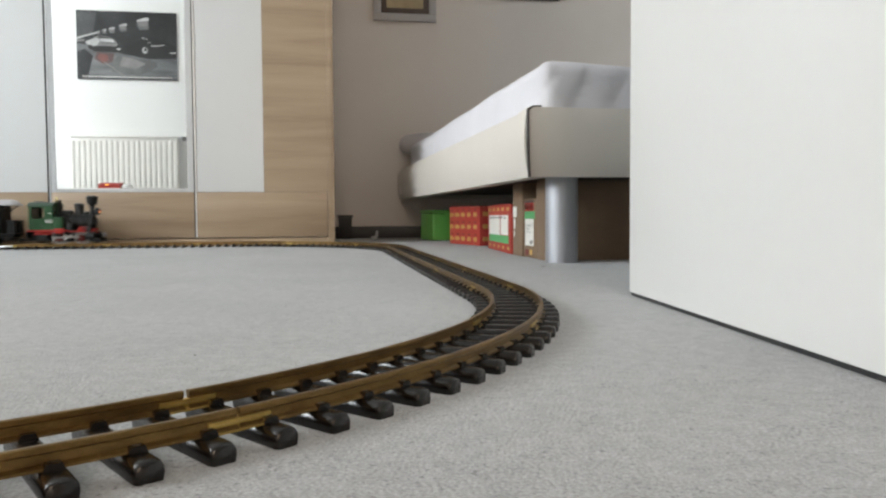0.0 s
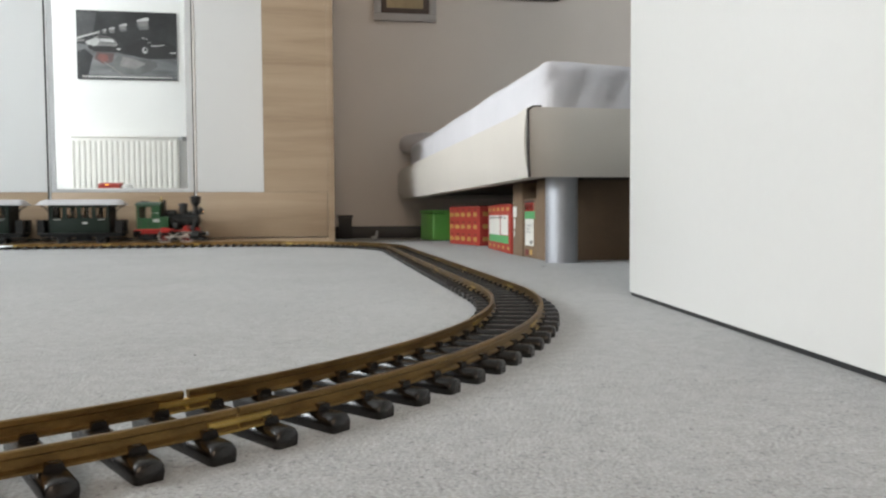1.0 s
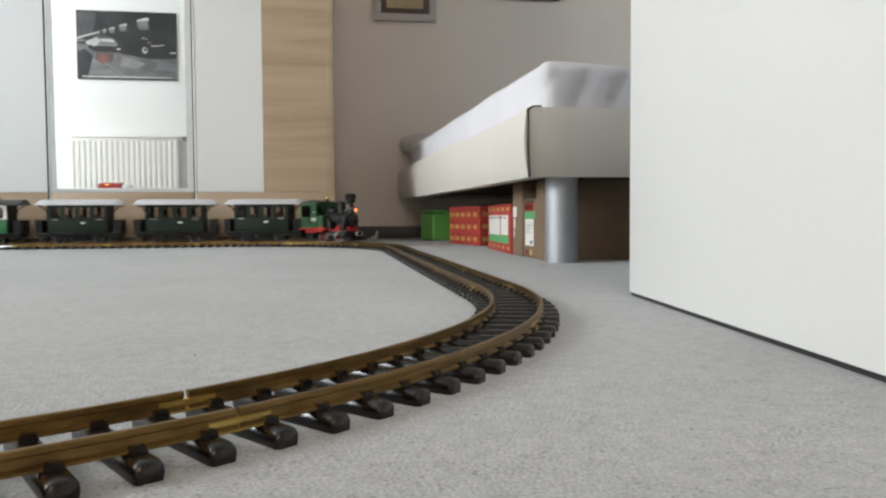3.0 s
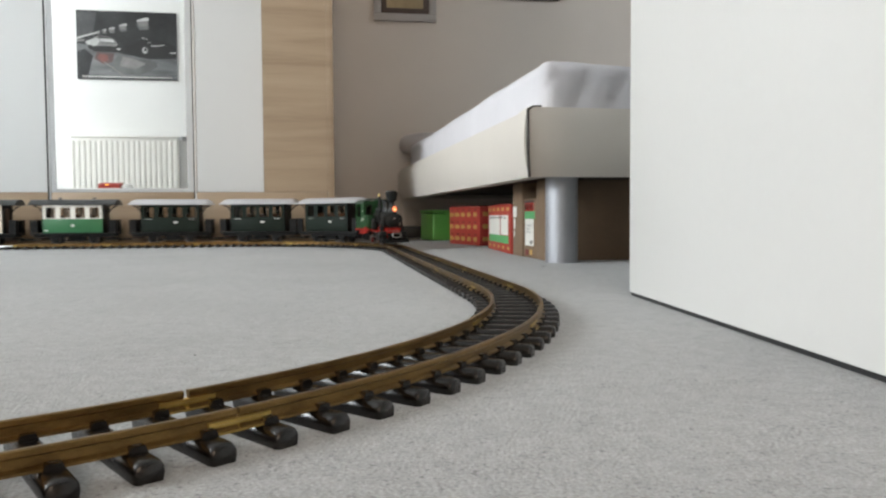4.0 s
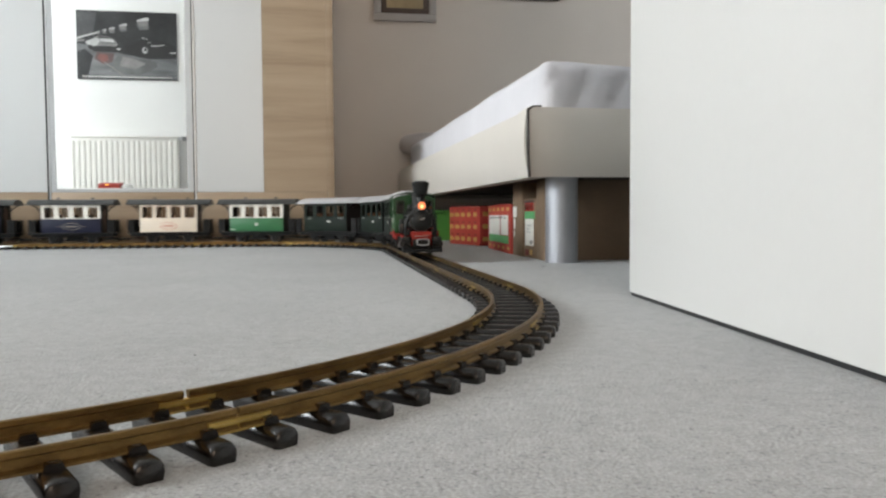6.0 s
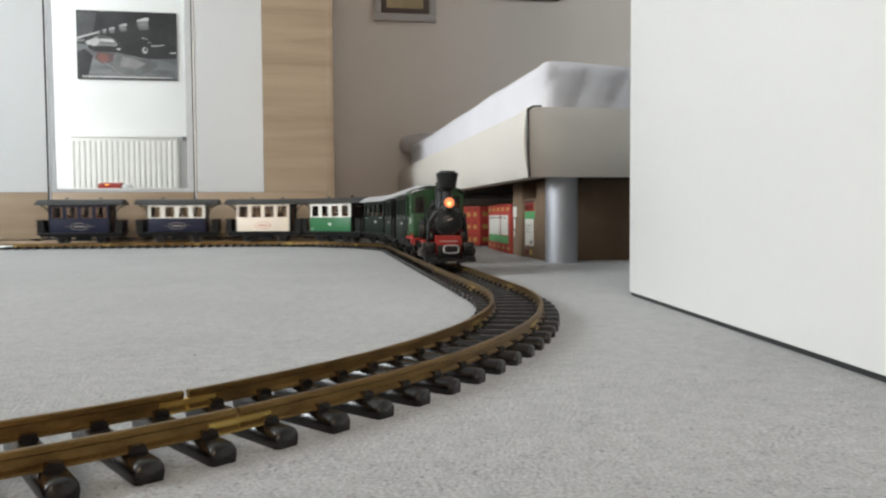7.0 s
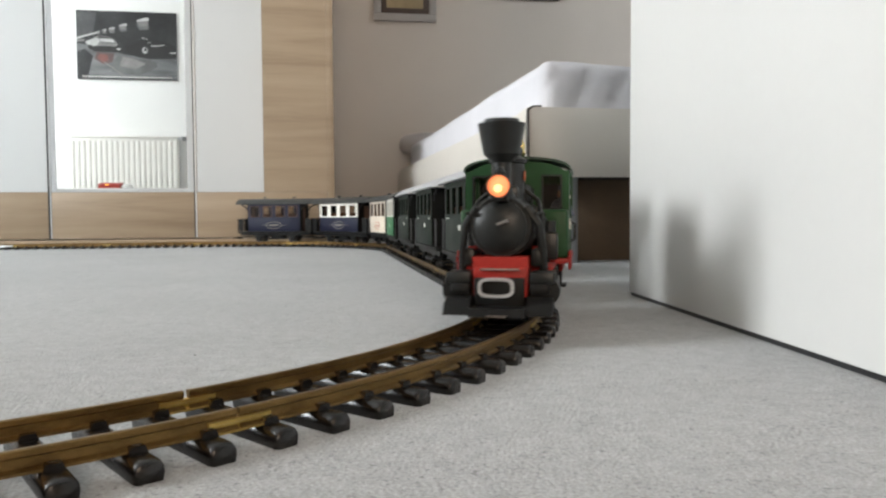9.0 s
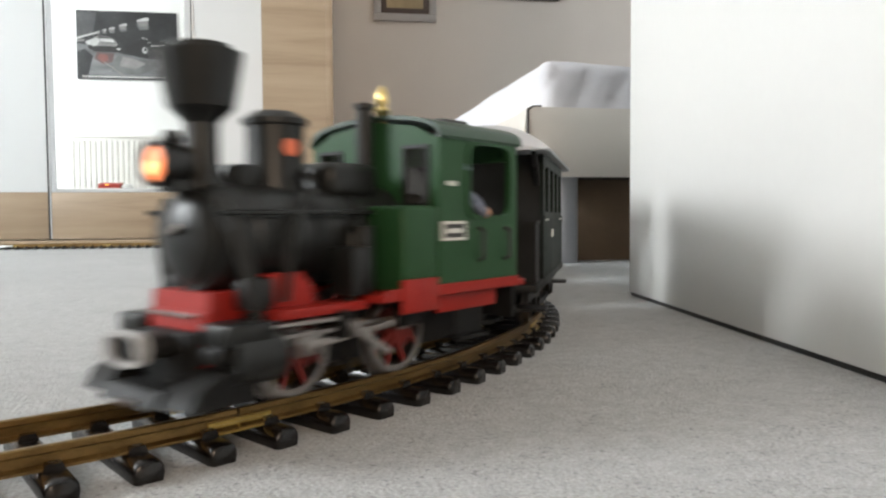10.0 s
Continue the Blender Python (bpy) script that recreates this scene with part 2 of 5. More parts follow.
JOINER = surf("bright_brass_joiner", (0.50, 0.36, 0.11), 0.35, 0.9, var=0.25, scale=60)

# ---- the way of the track ----
STRAIGHT_X, NEAR_R, FAR_R, NEAR_Y, RUN = 0.2143, 0.6633, 0.5614, 0.8914, 1.2704
FAR_LINE = NEAR_Y + RUN + FAR_R
S_FAR, S_NEAR = FAR_R * math.pi / 2, NEAR_R * math.pi / 2


def way(s):
    """Place and heading on the track's middle; 0 is where the far straight ends."""
    if s < 0:
        return Vector((STRAIGHT_X - FAR_R + s, FAR_LINE, 0)), 0.0
    if s < S_FAR:
        a = s / FAR_R
        return Vector((STRAIGHT_X - FAR_R + FAR_R * math.sin(a), NEAR_Y + RUN + FAR_R * math.cos(a), 0)), -a
    s -= S_FAR
    if s < RUN:
        return Vector((STRAIGHT_X, NEAR_Y + RUN - s, 0)), -math.pi / 2
    s -= RUN
    if s < S_NEAR:
        a = s / NEAR_R
        return Vector((STRAIGHT_X - NEAR_R + NEAR_R * math.cos(a), NEAR_Y - NEAR_R * math.sin(a), 0)), -math.pi / 2 - a
    s -= S_NEAR
    return Vector((STRAIGHT_X - NEAR_R - s, NEAR_Y - NEAR_R, 0)), -math.pi


# ---- the room ----
def wall_with_hole(name, axis, at0, at1, lo, hi, hole, material, label):
    """A wall between at0 and at1 along its axis of thickness, with one opening (from, to, sill, head) through it."""
    bm = bmesh.new()
    def slab(u0, u1, z0, z1):
        if u1 - u0 > 1e-4 and z1 - z0 > 1e-4:
            box(bm, *((at0, at1, u0, u1) if axis == "x" else (u0, u1, at0, at1)), z0, z1)
    if hole:
        u0, u1, z0, z1 = hole
        slab(lo, u0, 0, TOP), slab(u1, hi, 0, TOP), slab(u0, u1, 0, z0), slab(u0, u1, z1, TOP)
    else:
        slab(lo, hi, 0, TOP)
    return solid(name, bm, material, label, "wall", kind="structure")


bm = bmesh.new()
box(bm, LEFT - 0.2, RIGHT + 0.2, BACK - 4.2, FAR + 0.2, -0.1, 0.0)
solid("floor", bm, CARPET, "light grey short-pile speckled carpet", "floor", kind="structure")
solid("ceiling", abox(LEFT - 0.2, RIGHT + 0.2, BACK - 4.2, FAR + 0.2, TOP, TOP + 0.1), CEIL, "plain white painted ceiling", "ceiling", kind="structure")
wall_with_hole("wall_north", "y", FAR, FAR + 0.15, LEFT, RIGHT, None, WALLPAINT, "taupe painted bedroom wall")
wall_with_hole("wall_west", "x", LEFT - 0.15, LEFT, BACK - 4.2, FAR + 0.15, (WIN[0], WIN[1], WIN[2], WIN[3]), WHITEWALL, "white painted wall with the window")
# unseen wall, made white to bounce window light onto far wall and bed
wall_with_hole("wall_east", "x", RIGHT, RIGHT + 0.15, BACK - 4.2, FAR + 0.15, None, WHITEWALL, "plain white painted wall")
wall_with_hole("wall_south", "y", BACK - 0.12, BACK, LEFT, RIGHT, (-0.56, 0.294, 0.0, 2.05), WHITEWALL, "white painted wall with the doorway")
# unseen end wall, its opening added for the fill lamp
wall_with_hole("wall_hall", "y", BACK - 4.2, BACK - 4.1, LEFT, RIGHT, HALL_OPENING, WHITEWALL, "plain white wall of the hall")
bm = abox(0.05, RIGHT, FAR - 0.014, FAR, 0.0, 0.058, 0.002)
solid("baseboard", bm, DARKTRIM, "dark grey skirting board along the wall", "baseboard", kind="structure")


def window():
    w = thing("window_1", "white window with two panes in the wall", "window")
    w["kind"] = "structure"
    y0, y1, z0, z1 = WIN
    ym = (y0 + y1) / 2
    x = LEFT - 0.1
    bm = bmesh.new()
    for a, b, c, d in ((y0, y1, z0, z0 + 0.05), (y0, y1, z1 - 0.05, z1), (y0, y0 + 0.05, z0 + 0.05, z1 - 0.05), (y1 - 0.05, y1, z0 + 0.05, z1 - 0.05), (ym - 0.03, ym + 0.03, z0 + 0.05, z1 - 0.05)):
        box(bm, x - 0.025, x + 0.02, a, b, c, d)
    part("window_frame", bm, DOORPAINT, w)
    part("window_sill", abox(LEFT - 0.05, LEFT + 0.12, y0 - 0.05, y1 + 0.05, z0 - 0.03, z0 - 0.002, 0.004), DOORPAINT, w)


window()


def wardrobe():
    w = thing("wardrobe", "sliding-door wardrobe in light oak with white and mirror panels", "wardrobe")
    y = WARD
    right, seam2, seam1, end = 0.046, -0.465, -0.969, -1.475
    part("side_panel", abox(right - 0.0261, right, y - 0.0005, FAR - 0.01, 0.0, 2.2, 0.002), OAK, w)
    part("side_panel", abox(end - 0.026, end, y - 0.004, FAR - 0.01, 0.0, 2.2, 0.002), OAK, w)
    part("top_panel", abox(end, right - 0.026, y - 0.004, FAR - 0.01, 2.17, 2.2), OAK, w)
    part("plinth", abox(end, right - 0.026, y + 0.004, y + 0.03, 0.0, 0.026), OAK, w)
    part("back_panel", abox(end, right - 0.026, FAR - 0.03, FAR - 0.02, 0.03, 2.17), OAK, w)
    bottom = 0.200

    def door(x0, x1, fill, frame_left, frame_right, fy):
        d = part("sliding_door", abox(x0 + 0.0015, x1 - 0.0015, fy, fy + 0.018, 0.03, bottom - 0.001, 0.001), OAK, w)
        part("edge_profile", abox(x0, x0 + 0.005, fy - 0.002, fy + 0.02, 0.03, 2.16), SILVERTRIM if fill != "plain" else SHADOWGAP, d)
        # this right-hand strip is dark colour for the shadow gap at the seam
        if not frame_right:
            part("edge_profile", abox(x1 - 0.005, x1 - 0.0005, fy - 0.002, fy + 0.02, 0.03, 2.16), SHADOWGAP, d)
        if fill == "mirror":
            part("frame_strip", abox(x0 + 0.006, x0 + 0.021, fy, fy + 0.018, bottom, 2.16), GREYPANEL, d)
            part("frame_strip", abox(x1 - 0.027, x1 - 0.0055, fy, fy + 0.018, bottom, 2.16), GREYPANEL, d)
            part("frame_strip", abox(x0 + 0.021, x1 - 0.027, fy, fy + 0.018, bottom, bottom + 0.011), GREYPANEL, d)
            part("mirror", abox(x0 + 0.021, x1 - 0.027, fy + 0.004, fy + 0.012, bottom + 0.011, 2.16), MIRROR, d, "clear mirror panel", soft=False)
        else:
            part("white_panel", abox(x0 + 0.006, x1 - 0.0055 - frame_right, fy + 0.001, fy + 0.018, bottom, 2.16), LACQUER, d, "pale satin white glass panel")
            if frame_right:
                part("oak_panel", abox(x1 - 0.005 - frame_right, x1, fy, fy + 0.018, bottom, 2.16), OAK, d)
    door(seam2, right - 0.0262, "white", 0, 0.231, y)
    door(seam1, seam2, "mirror", 0, 0, y + 0.003)
    door(end, seam1, "white", 0, 0, y)


wardrobe()


def open_door():
    """The leaf stands open into the room, hinged beside the doorway."""
    m = Matrix.Translation((0.3010, 0.075, 0.0)) @ Matrix.Rotation(math.atan2(0.902 - 0.075, 0.3902 - 0.3010), 4, "Z")
    d = thing("door_1", "plain white door leaf standing open over the carpet", "door", m=m)
    d["kind"] = "structure"
    part("door_leaf", abox(0, 0.8318, -0.04, 0.0, 0.0044, 2.0, 0.0015), DOORPAINT, d)
    # black strip standing in for the shade in the gap beneath the leaf
    part("gap_shade", abox(0.0015, 0.8305, -0.038, -0.0025, 0.0, 0.0042), BLACK, d)
    bm = atube((0.755, 0.0, 1.05), (0.755, 0.05, 1.05), 0.009)
    tube(bm, (0.755, 0.045, 1.05), (0.635, 0.045, 1.05), 0.009)
    part("door_handle", bm, CHROME, d)


open_door()


# ---- the bed and what stands under it ----
def bed():
    m = Matrix.Translation((0.425, 1.50, 0.0)) @ Matrix.Rotation(radians(1.83), 4, "Z")
    b = thing("bed", "low bed with cream leatherette frame and bare white mattress", "bed", m=m)
    W, L = 1.5, 1.93

    def rail_profile(z0, z1, bulge, tuck=0.0):
        out = []
        n = 12
        for i in range(n + 1):
            a = i / n
            out.append((-bulge * math.sin(math.pi * (0.05 + 0.9 * a)) ** 0.6 + bulge * 0.4 + tuck * (1 - a) ** 2, z0 + (z1 - z0) * a))
        return out + [(0.07, z1 - 0.004), (0.07, z0 + 0.004)]
    pr = rail_profile(0.185, 0.325, 0.011, 0.004)
    part("side_rail", aprism(pr, "y", 0.012, L), LEATHER, b)
    part("side_rail", aprism([(W - u, z) for u, z in pr], "y", 0.012, L), LEATHER, b)
    part("foot_rail", aprism([(u, z) for u, z in rail_profile(0.185, 0.331, 0.018)], "x", 0.0005, W - 0.0005), LEATHER, b)
    pts = [(-0.0005 + 0.7 * u, v, z) for (u, z), (v, _) in zip(pr[:13], rail_profile(0.185, 0.331, 0.018)[:13])]
    part("piping", pipe(bmesh.new(), pts + [(0.012, 0.004, 0.331), (0.03, 0.006, 0.332)], 0.0035, 6), PIPING, b, "dark seam piping at the corner")
    part("head_rail", abox(-0.012, W + 0.012, L, L + 0.07, 0.19, 0.325, 0.03, 4), LEATHER, b)
    part("base_board", abox(0.07, W - 0.07, 0.07, L, 0.205, 0.22), DARKWOOD, b)
    bm = abox(0.036, W - 0.036, 0.024, L - 0.02, 0.222, 0.434, 0.03, 5)
    bmesh.ops.subdivide_edges(bm, edges=[e for e in bm.edges if e.calc_length() > 0.1], cuts=100, use_grid_fill=True)
    for v in bm.verts:
        c = v.co
        if c.z > 0.3:
            c.z += 0.007 * noise.noise(Vector((c.x * 5, c.y * 3, 0)))
            if c.y < 0.06:
                # stitched seams run slantwise over the foot end
                seam = abs(math.sin(math.pi * (c.x - 0.6 * (c.z - 0.3) + 0.010 * noise.noise(Vector((c.x * 9, c.z * 9, 1)))) / 0.085))
                c.y += 0.0045 * (1 - seam) ** 3 - 0.0015 * noise.noise(Vector((c.x * 7, c.z * 12, 3)))
            else:
                c.x += 0.003 * noise.noise(Vector((c.y * 6, c.z * 8, 5)))
    part("mattress", bm, SHEET, b, "white fitted sheet on the mattress")
    for x, y in ((0.0995, 0.072), (W - 0.1, 0.072), (0.75, L - 0.1), (W - 0.1, L - 0.1)):
        bm = atube((x, y, 0.004), (x, y, 0.205), 0.0355, seg=36)
        tube(bm, (x, y, 0.0), (x, y, 0.004), 0.037, seg=36)
        part("leg", bm, CHROME, b, "round satin metal leg")
    prof = [(0.010, 0.0), (0.026, 0.004), (0.040, 0.018), (0.050, 0.05), (0.058, 0.11), (0.060, 0.18), (0.060, W - 0.18), (0.058, W - 0.11), (0.050, W - 0.05), (0.040, W - 0.018), (0.010, W)]
    bm = lathe(prof, Matrix.Translation((-0.008, L - 0.005, 0.436)) @ Matrix.Diagonal((1, 1.25, 1, 1)) @ Matrix.Rotation(radians(90), 4, "Y"), 24)
    part("head_bolster", bm, GREYCLOTH, b, "grey padded head bolster")


bed()


def carton(name, label, x, y, turn, w, l, h, material, prints=()):
    """A box with its long left side (towards -x) at x from y - l to y; prints: bars (along, up, length, height, material, name)."""
    m = Matrix.Translation((x, y, 0.0)) @ Matrix.Rotation(radians(turn), 4, "Z")
    c = thing(name, label, "box", "boxes under the bed", m)
    body = part("carton", abox(0, w, -l, 0, 0.0, h, 0.002), material, c)
    part("lid_flap", abox(0.001, w - 0.001, -l + 0.001, -l / 2 - 0.001, h + 0.0005, h + 0.003), material, c)
    part("lid_flap", abox(0.001, w - 0.001, -l / 2 + 0.001, -0.001, h + 0.0005, h + 0.003), material, c)
    for side, a, z, s, t, mat, nm in prints:
        if side == "l":
            bm = abox(-0.0006, 0.0004, -a - s, -a, z, z + t)
        else:
            bm = abox(a, a + s, -l - 0.0006, -l + 0.0004, z, z + t)
        part(nm, bm, mat, c)
    return c


GREYINK = surf("grey_print", (0.40, 0.40, 0.38), 0.6)
DARKRED = surf("dark_red_print", (0.16, 0.02, 0.015), 0.6)
motif = []
for r in range(3):
    for k in range(5):
        motif.append(("l", 0.006 + k * 0.056, 0.014 + r * 0.044, 0.030, 0.015, YELLOWINK, "print"))
        motif.append(("l", 0.040 + k * 0.052, 0.017 + r * 0.044, 0.010, 0.008, YELLOWINK, "print"))
        motif.append(("l", 0.022 + k * 0.054, 0.0355 + r * 0.044, 0.018, 0.005, DARKRED, "print"))
    for k in range(4):
        motif.append(("f", 0.012 + k * 0.056, 0.016 + r * 0.044, 0.030, 0.015, YELLOWINK, "print"))
carton("gift_box", "red cardboard box printed with rows of yellow motifs", 0.480, 2.80, 12.0, 0.26, 0.285, 0.137, REDCARD, motif)
lab = [("l", 0.03, 0.048, 0.20, 0.058, WHITEINK, "paper_label"), ("l", 0.03, 0.026, 0.34, 0.022, GREENINK, "green_band"), ("l", 0.245, 0.05, 0.12, 0.056, WHITEINK, "paper_label")]
for k in range(6):
    lab.append(("l", 0.05 + k * 0.05, 0.096, 0.03, 0.006, BLACKINK, "text_bar"))
for k in range(5):
    lab.append(("l", 0.02 + k * 0.08, 0.118, 0.04, 0.010, YELLOWINK, "print"))
    lab.append(("l", 0.03 + k * 0.08, 0.010, 0.03, 0.008, YELLOWINK, "print"))
carton("toy_box", "red box with white labels and green band", 0.528, 2.34, -4.0, 0.3, 0.40, 0.134, REDCARD, [(a, b, c + 0.0, d, e, f, g) for a, b, c, d, e, f, g in lab])
carton("cardboard_box", "plain brown cardboard box with torn white sticker", 0.500, 1.915, 0, 0.28, 0.093, 0.184, CARDBOARD,
       [("l", 0.004, 0.10, 0.035, 0.028, WHITEINK, "sticker"), ("l", 0.010, 0.07, 0.015, 0.026, WHITEINK, "sticker"), ("l", 0.012, 0.05, 0.008, 0.014, WHITEINK, "sticker")])
carton("tall_box", "narrow carton with white and green printed label", 0.503, 1.815, 0, 0.24, 0.108, 0.142, CARDBOARD,
       [("l", 0.012, 0.030, 0.074, 0.066, WHITEINK, "paper_label"), ("l", 0.008, 0.0965, 0.088, 0.018, GREENINK, "green_band"), ("l", 0.010, 0.1150, 0.078, 0.0205, REDCARD, "red_band"),
        ("l", 0.014, 0.1190, 0.020, 0.014, WHITEINK, "print"), ("l", 0.044, 0.1180, 0.012, 0.016, WHITEINK, "print"), ("l", 0.064, 0.1200, 0.016, 0.010, BLACKINK, "print"),
        ("l", 0.008, 0.1360, 0.084, 0.0045, BLACKINK, "print"), ("l", 0.012, 0.006, 0.030, 0.014, DARKRED, "print"), ("l", 0.052, 0.008, 0.022, 0.012, YELLOWINK, "print"),
        ("l", 0.020, 0.078, 0.046, 0.004, GREYINK, "text_bar"), ("l", 0.020, 0.070, 0.034, 0.003, GREYINK, "text_bar"), ("l", 0.020, 0.062, 0.042, 0.003, GREYINK, "text_bar"), ("l", 0.056, 0.035, 0.022, 0.009, BLACKINK, "text_bar")])
carton("cardboard_box", "plain brown cardboard box pushed beneath the bed", 0.502, 1.703, 0, 0.4, 0.075, 0.183, CARDBOARD)
solid("wooden_board", abox(0.56, 1.5, 1.64, 1.66, 0.0, 0.185, 0.002), DARKWOOD, "dark brown board standing under the bed", "board")


def lime_tub():
    t = thing("storage_tub", "lime green plastic tub with lid on the carpet", "tub", m=Matrix.Translation((0.452, 3.19, 0.0)) @ Matrix.Rotation(radians(14), 4, "Z"))
    part("tub", abox(0, 0.085, -0.06, 0.09, 0.0, 0.118, 0.008, 3), LIME, t)
    part("lid", abox(-0.003, 0.088, -0.063, 0.093, 0.1185, 0.132, 0.004), LIME, t)
    part("lid_grip", abox(0.050, 0.072, -0.068, -0.0632, 0.108, 0.130, 0.002), LIME, t)
    solid("storage_tub", abox(0.556, 0.605, 3.10, 3.28, 0.0, 0.118, 0.006), LIME, "lime green plastic tub beside the lidded one", "tub")


lime_tub()
bk = thing("black_bin", "small black plastic bin by the wall", "bin", m=Matrix.Translation((0.104, 3.54, 0.0)))
part("bin", lathe([(0.036, 0.0), (0.041, 0.005), (0.044, 0.10)], seg=4, m=Matrix.Rotation(radians(45), 4, "Z")), BLACK, bk)
part("rim", lathe([(0.046, 0.1), (0.051, 0.102), (0.051, 0.111), (0.046, 0.113)], seg=4, m=Matrix.Rotation(radians(45), 4, "Z")), BLACK, bk)
bm = abox(0.215, 0.24, 3.35, 3.37, 0.0, 0.016, 0.004)
prism(bm, [(0.232, 0.012), (0.246, 0.012), (0.246, 0.04), (0.24, 0.042)], "y", 3.352, 3.368)
solid("cable_clip", bm, GREYPANEL, "small grey plastic clip lying on the carpet", "clip")


def picture(name, label, x0, x1, z0, z1, border, mat_w, frame_mat, mount, art):
    p = thing(name, label, "picture")
    y = FAR
    bm = bmesh.new()
    for a, b, c, d in ((x0, x1, z0, z0 + border), (x0, x1, z1 - border, z1), (x0, x0 + border, z0 + border, z1 - border), (x1 - border, x1, z0 + border, z1 - border)):
        box(bm, a, b, y - 0.022, y - 0.001, c, d, 0.003)
    part("frame", bm, frame_mat, p)
    part("mount", abox(x0 + border, x1 - border, y - 0.012, y - 0.001, z0 + border, z1 - border), mount, p)
    q = border + mat_w
    part("print", abox(x0 + q, x1 - q, y - 0.0135, y - 0.0122, z0 + q, z1 - q), art, p)


FRAMEGREY = surf("pale_grey_frame", (0.42, 0.40, 0.39), 0.5, var=0.06)
MOUNTBROWN = surf("dark_brown_mount", (0.10, 0.075, 0.065), 0.8)
ART = surf("sepia_print", (0.42, 0.33, 0.20), 0.8, var=0.2, scale=16)
picture("framed_picture", "pale grey frame with dark mount and sepia print", 0.253, 0.555, 1.045, 1.42, 0.035, 0.027, FRAMEGREY, MOUNTBROWN, ART)
picture("framed_picture", "dark framed picture hanging on the taupe wall", 0.829, 1.176, 1.172, 1.50, 0.02, 0.03, MOUNTBROWN, FRAMEGREY, ART)


# ---- what the mirror shows: the wall with the doorway ----
GREYKNOB = surf("grey_valve_plastic", (0.16, 0.16, 0.16), 0.5)


def radiator():
    r = thing("radiator", "white ribbed panel radiator on the wall", "radiator")
    x0, x1, z0, z1, y = -1.762, -1.028, 0.13, 0.692, BACK + 0.04
    part("panel", abox(x0, x1, y, y + 0.02, z0, z1 - 0.01, 0.003), RADWHITE, r)
    n = 20
    for k in range(n):
        x = x0 + 0.018 + k * (x1 - x0 - 0.036) / (n - 1)
        part("rib", aprism([(x - 0.013, y + 0.019), (x - 0.008, y + 0.0235), (x + 0.008, y + 0.0235), (x + 0.013, y + 0.019)], "z", z0 + 0.03, z1 - 0.035), RADWHITE, r)
    part("top_grille", abox(x0 - 0.003, x1 + 0.003, BACK + 0.01, y + 0.027, z1 - 0.009, z1, 0.002), RADWHITE, r)
    part("rear_panel", abox(x0, x1, BACK + 0.012, BACK + 0.03, z0, z1 - 0.012), RADWHITE, r)
    bm = atube((x1, y + 0.01, z1 - 0.014), (x1 + 0.03, y + 0.01, z1 - 0.014), 0.011)
    part("valve", bm, SILVERTRIM, r)
    part("valve_knob", atube((x1 + 0.03, y + 0.01, z1 - 0.014), (x1 + 0.058, y + 0.01, z1 - 0.014), 0.015), GREYKNOB, r)


radiator()


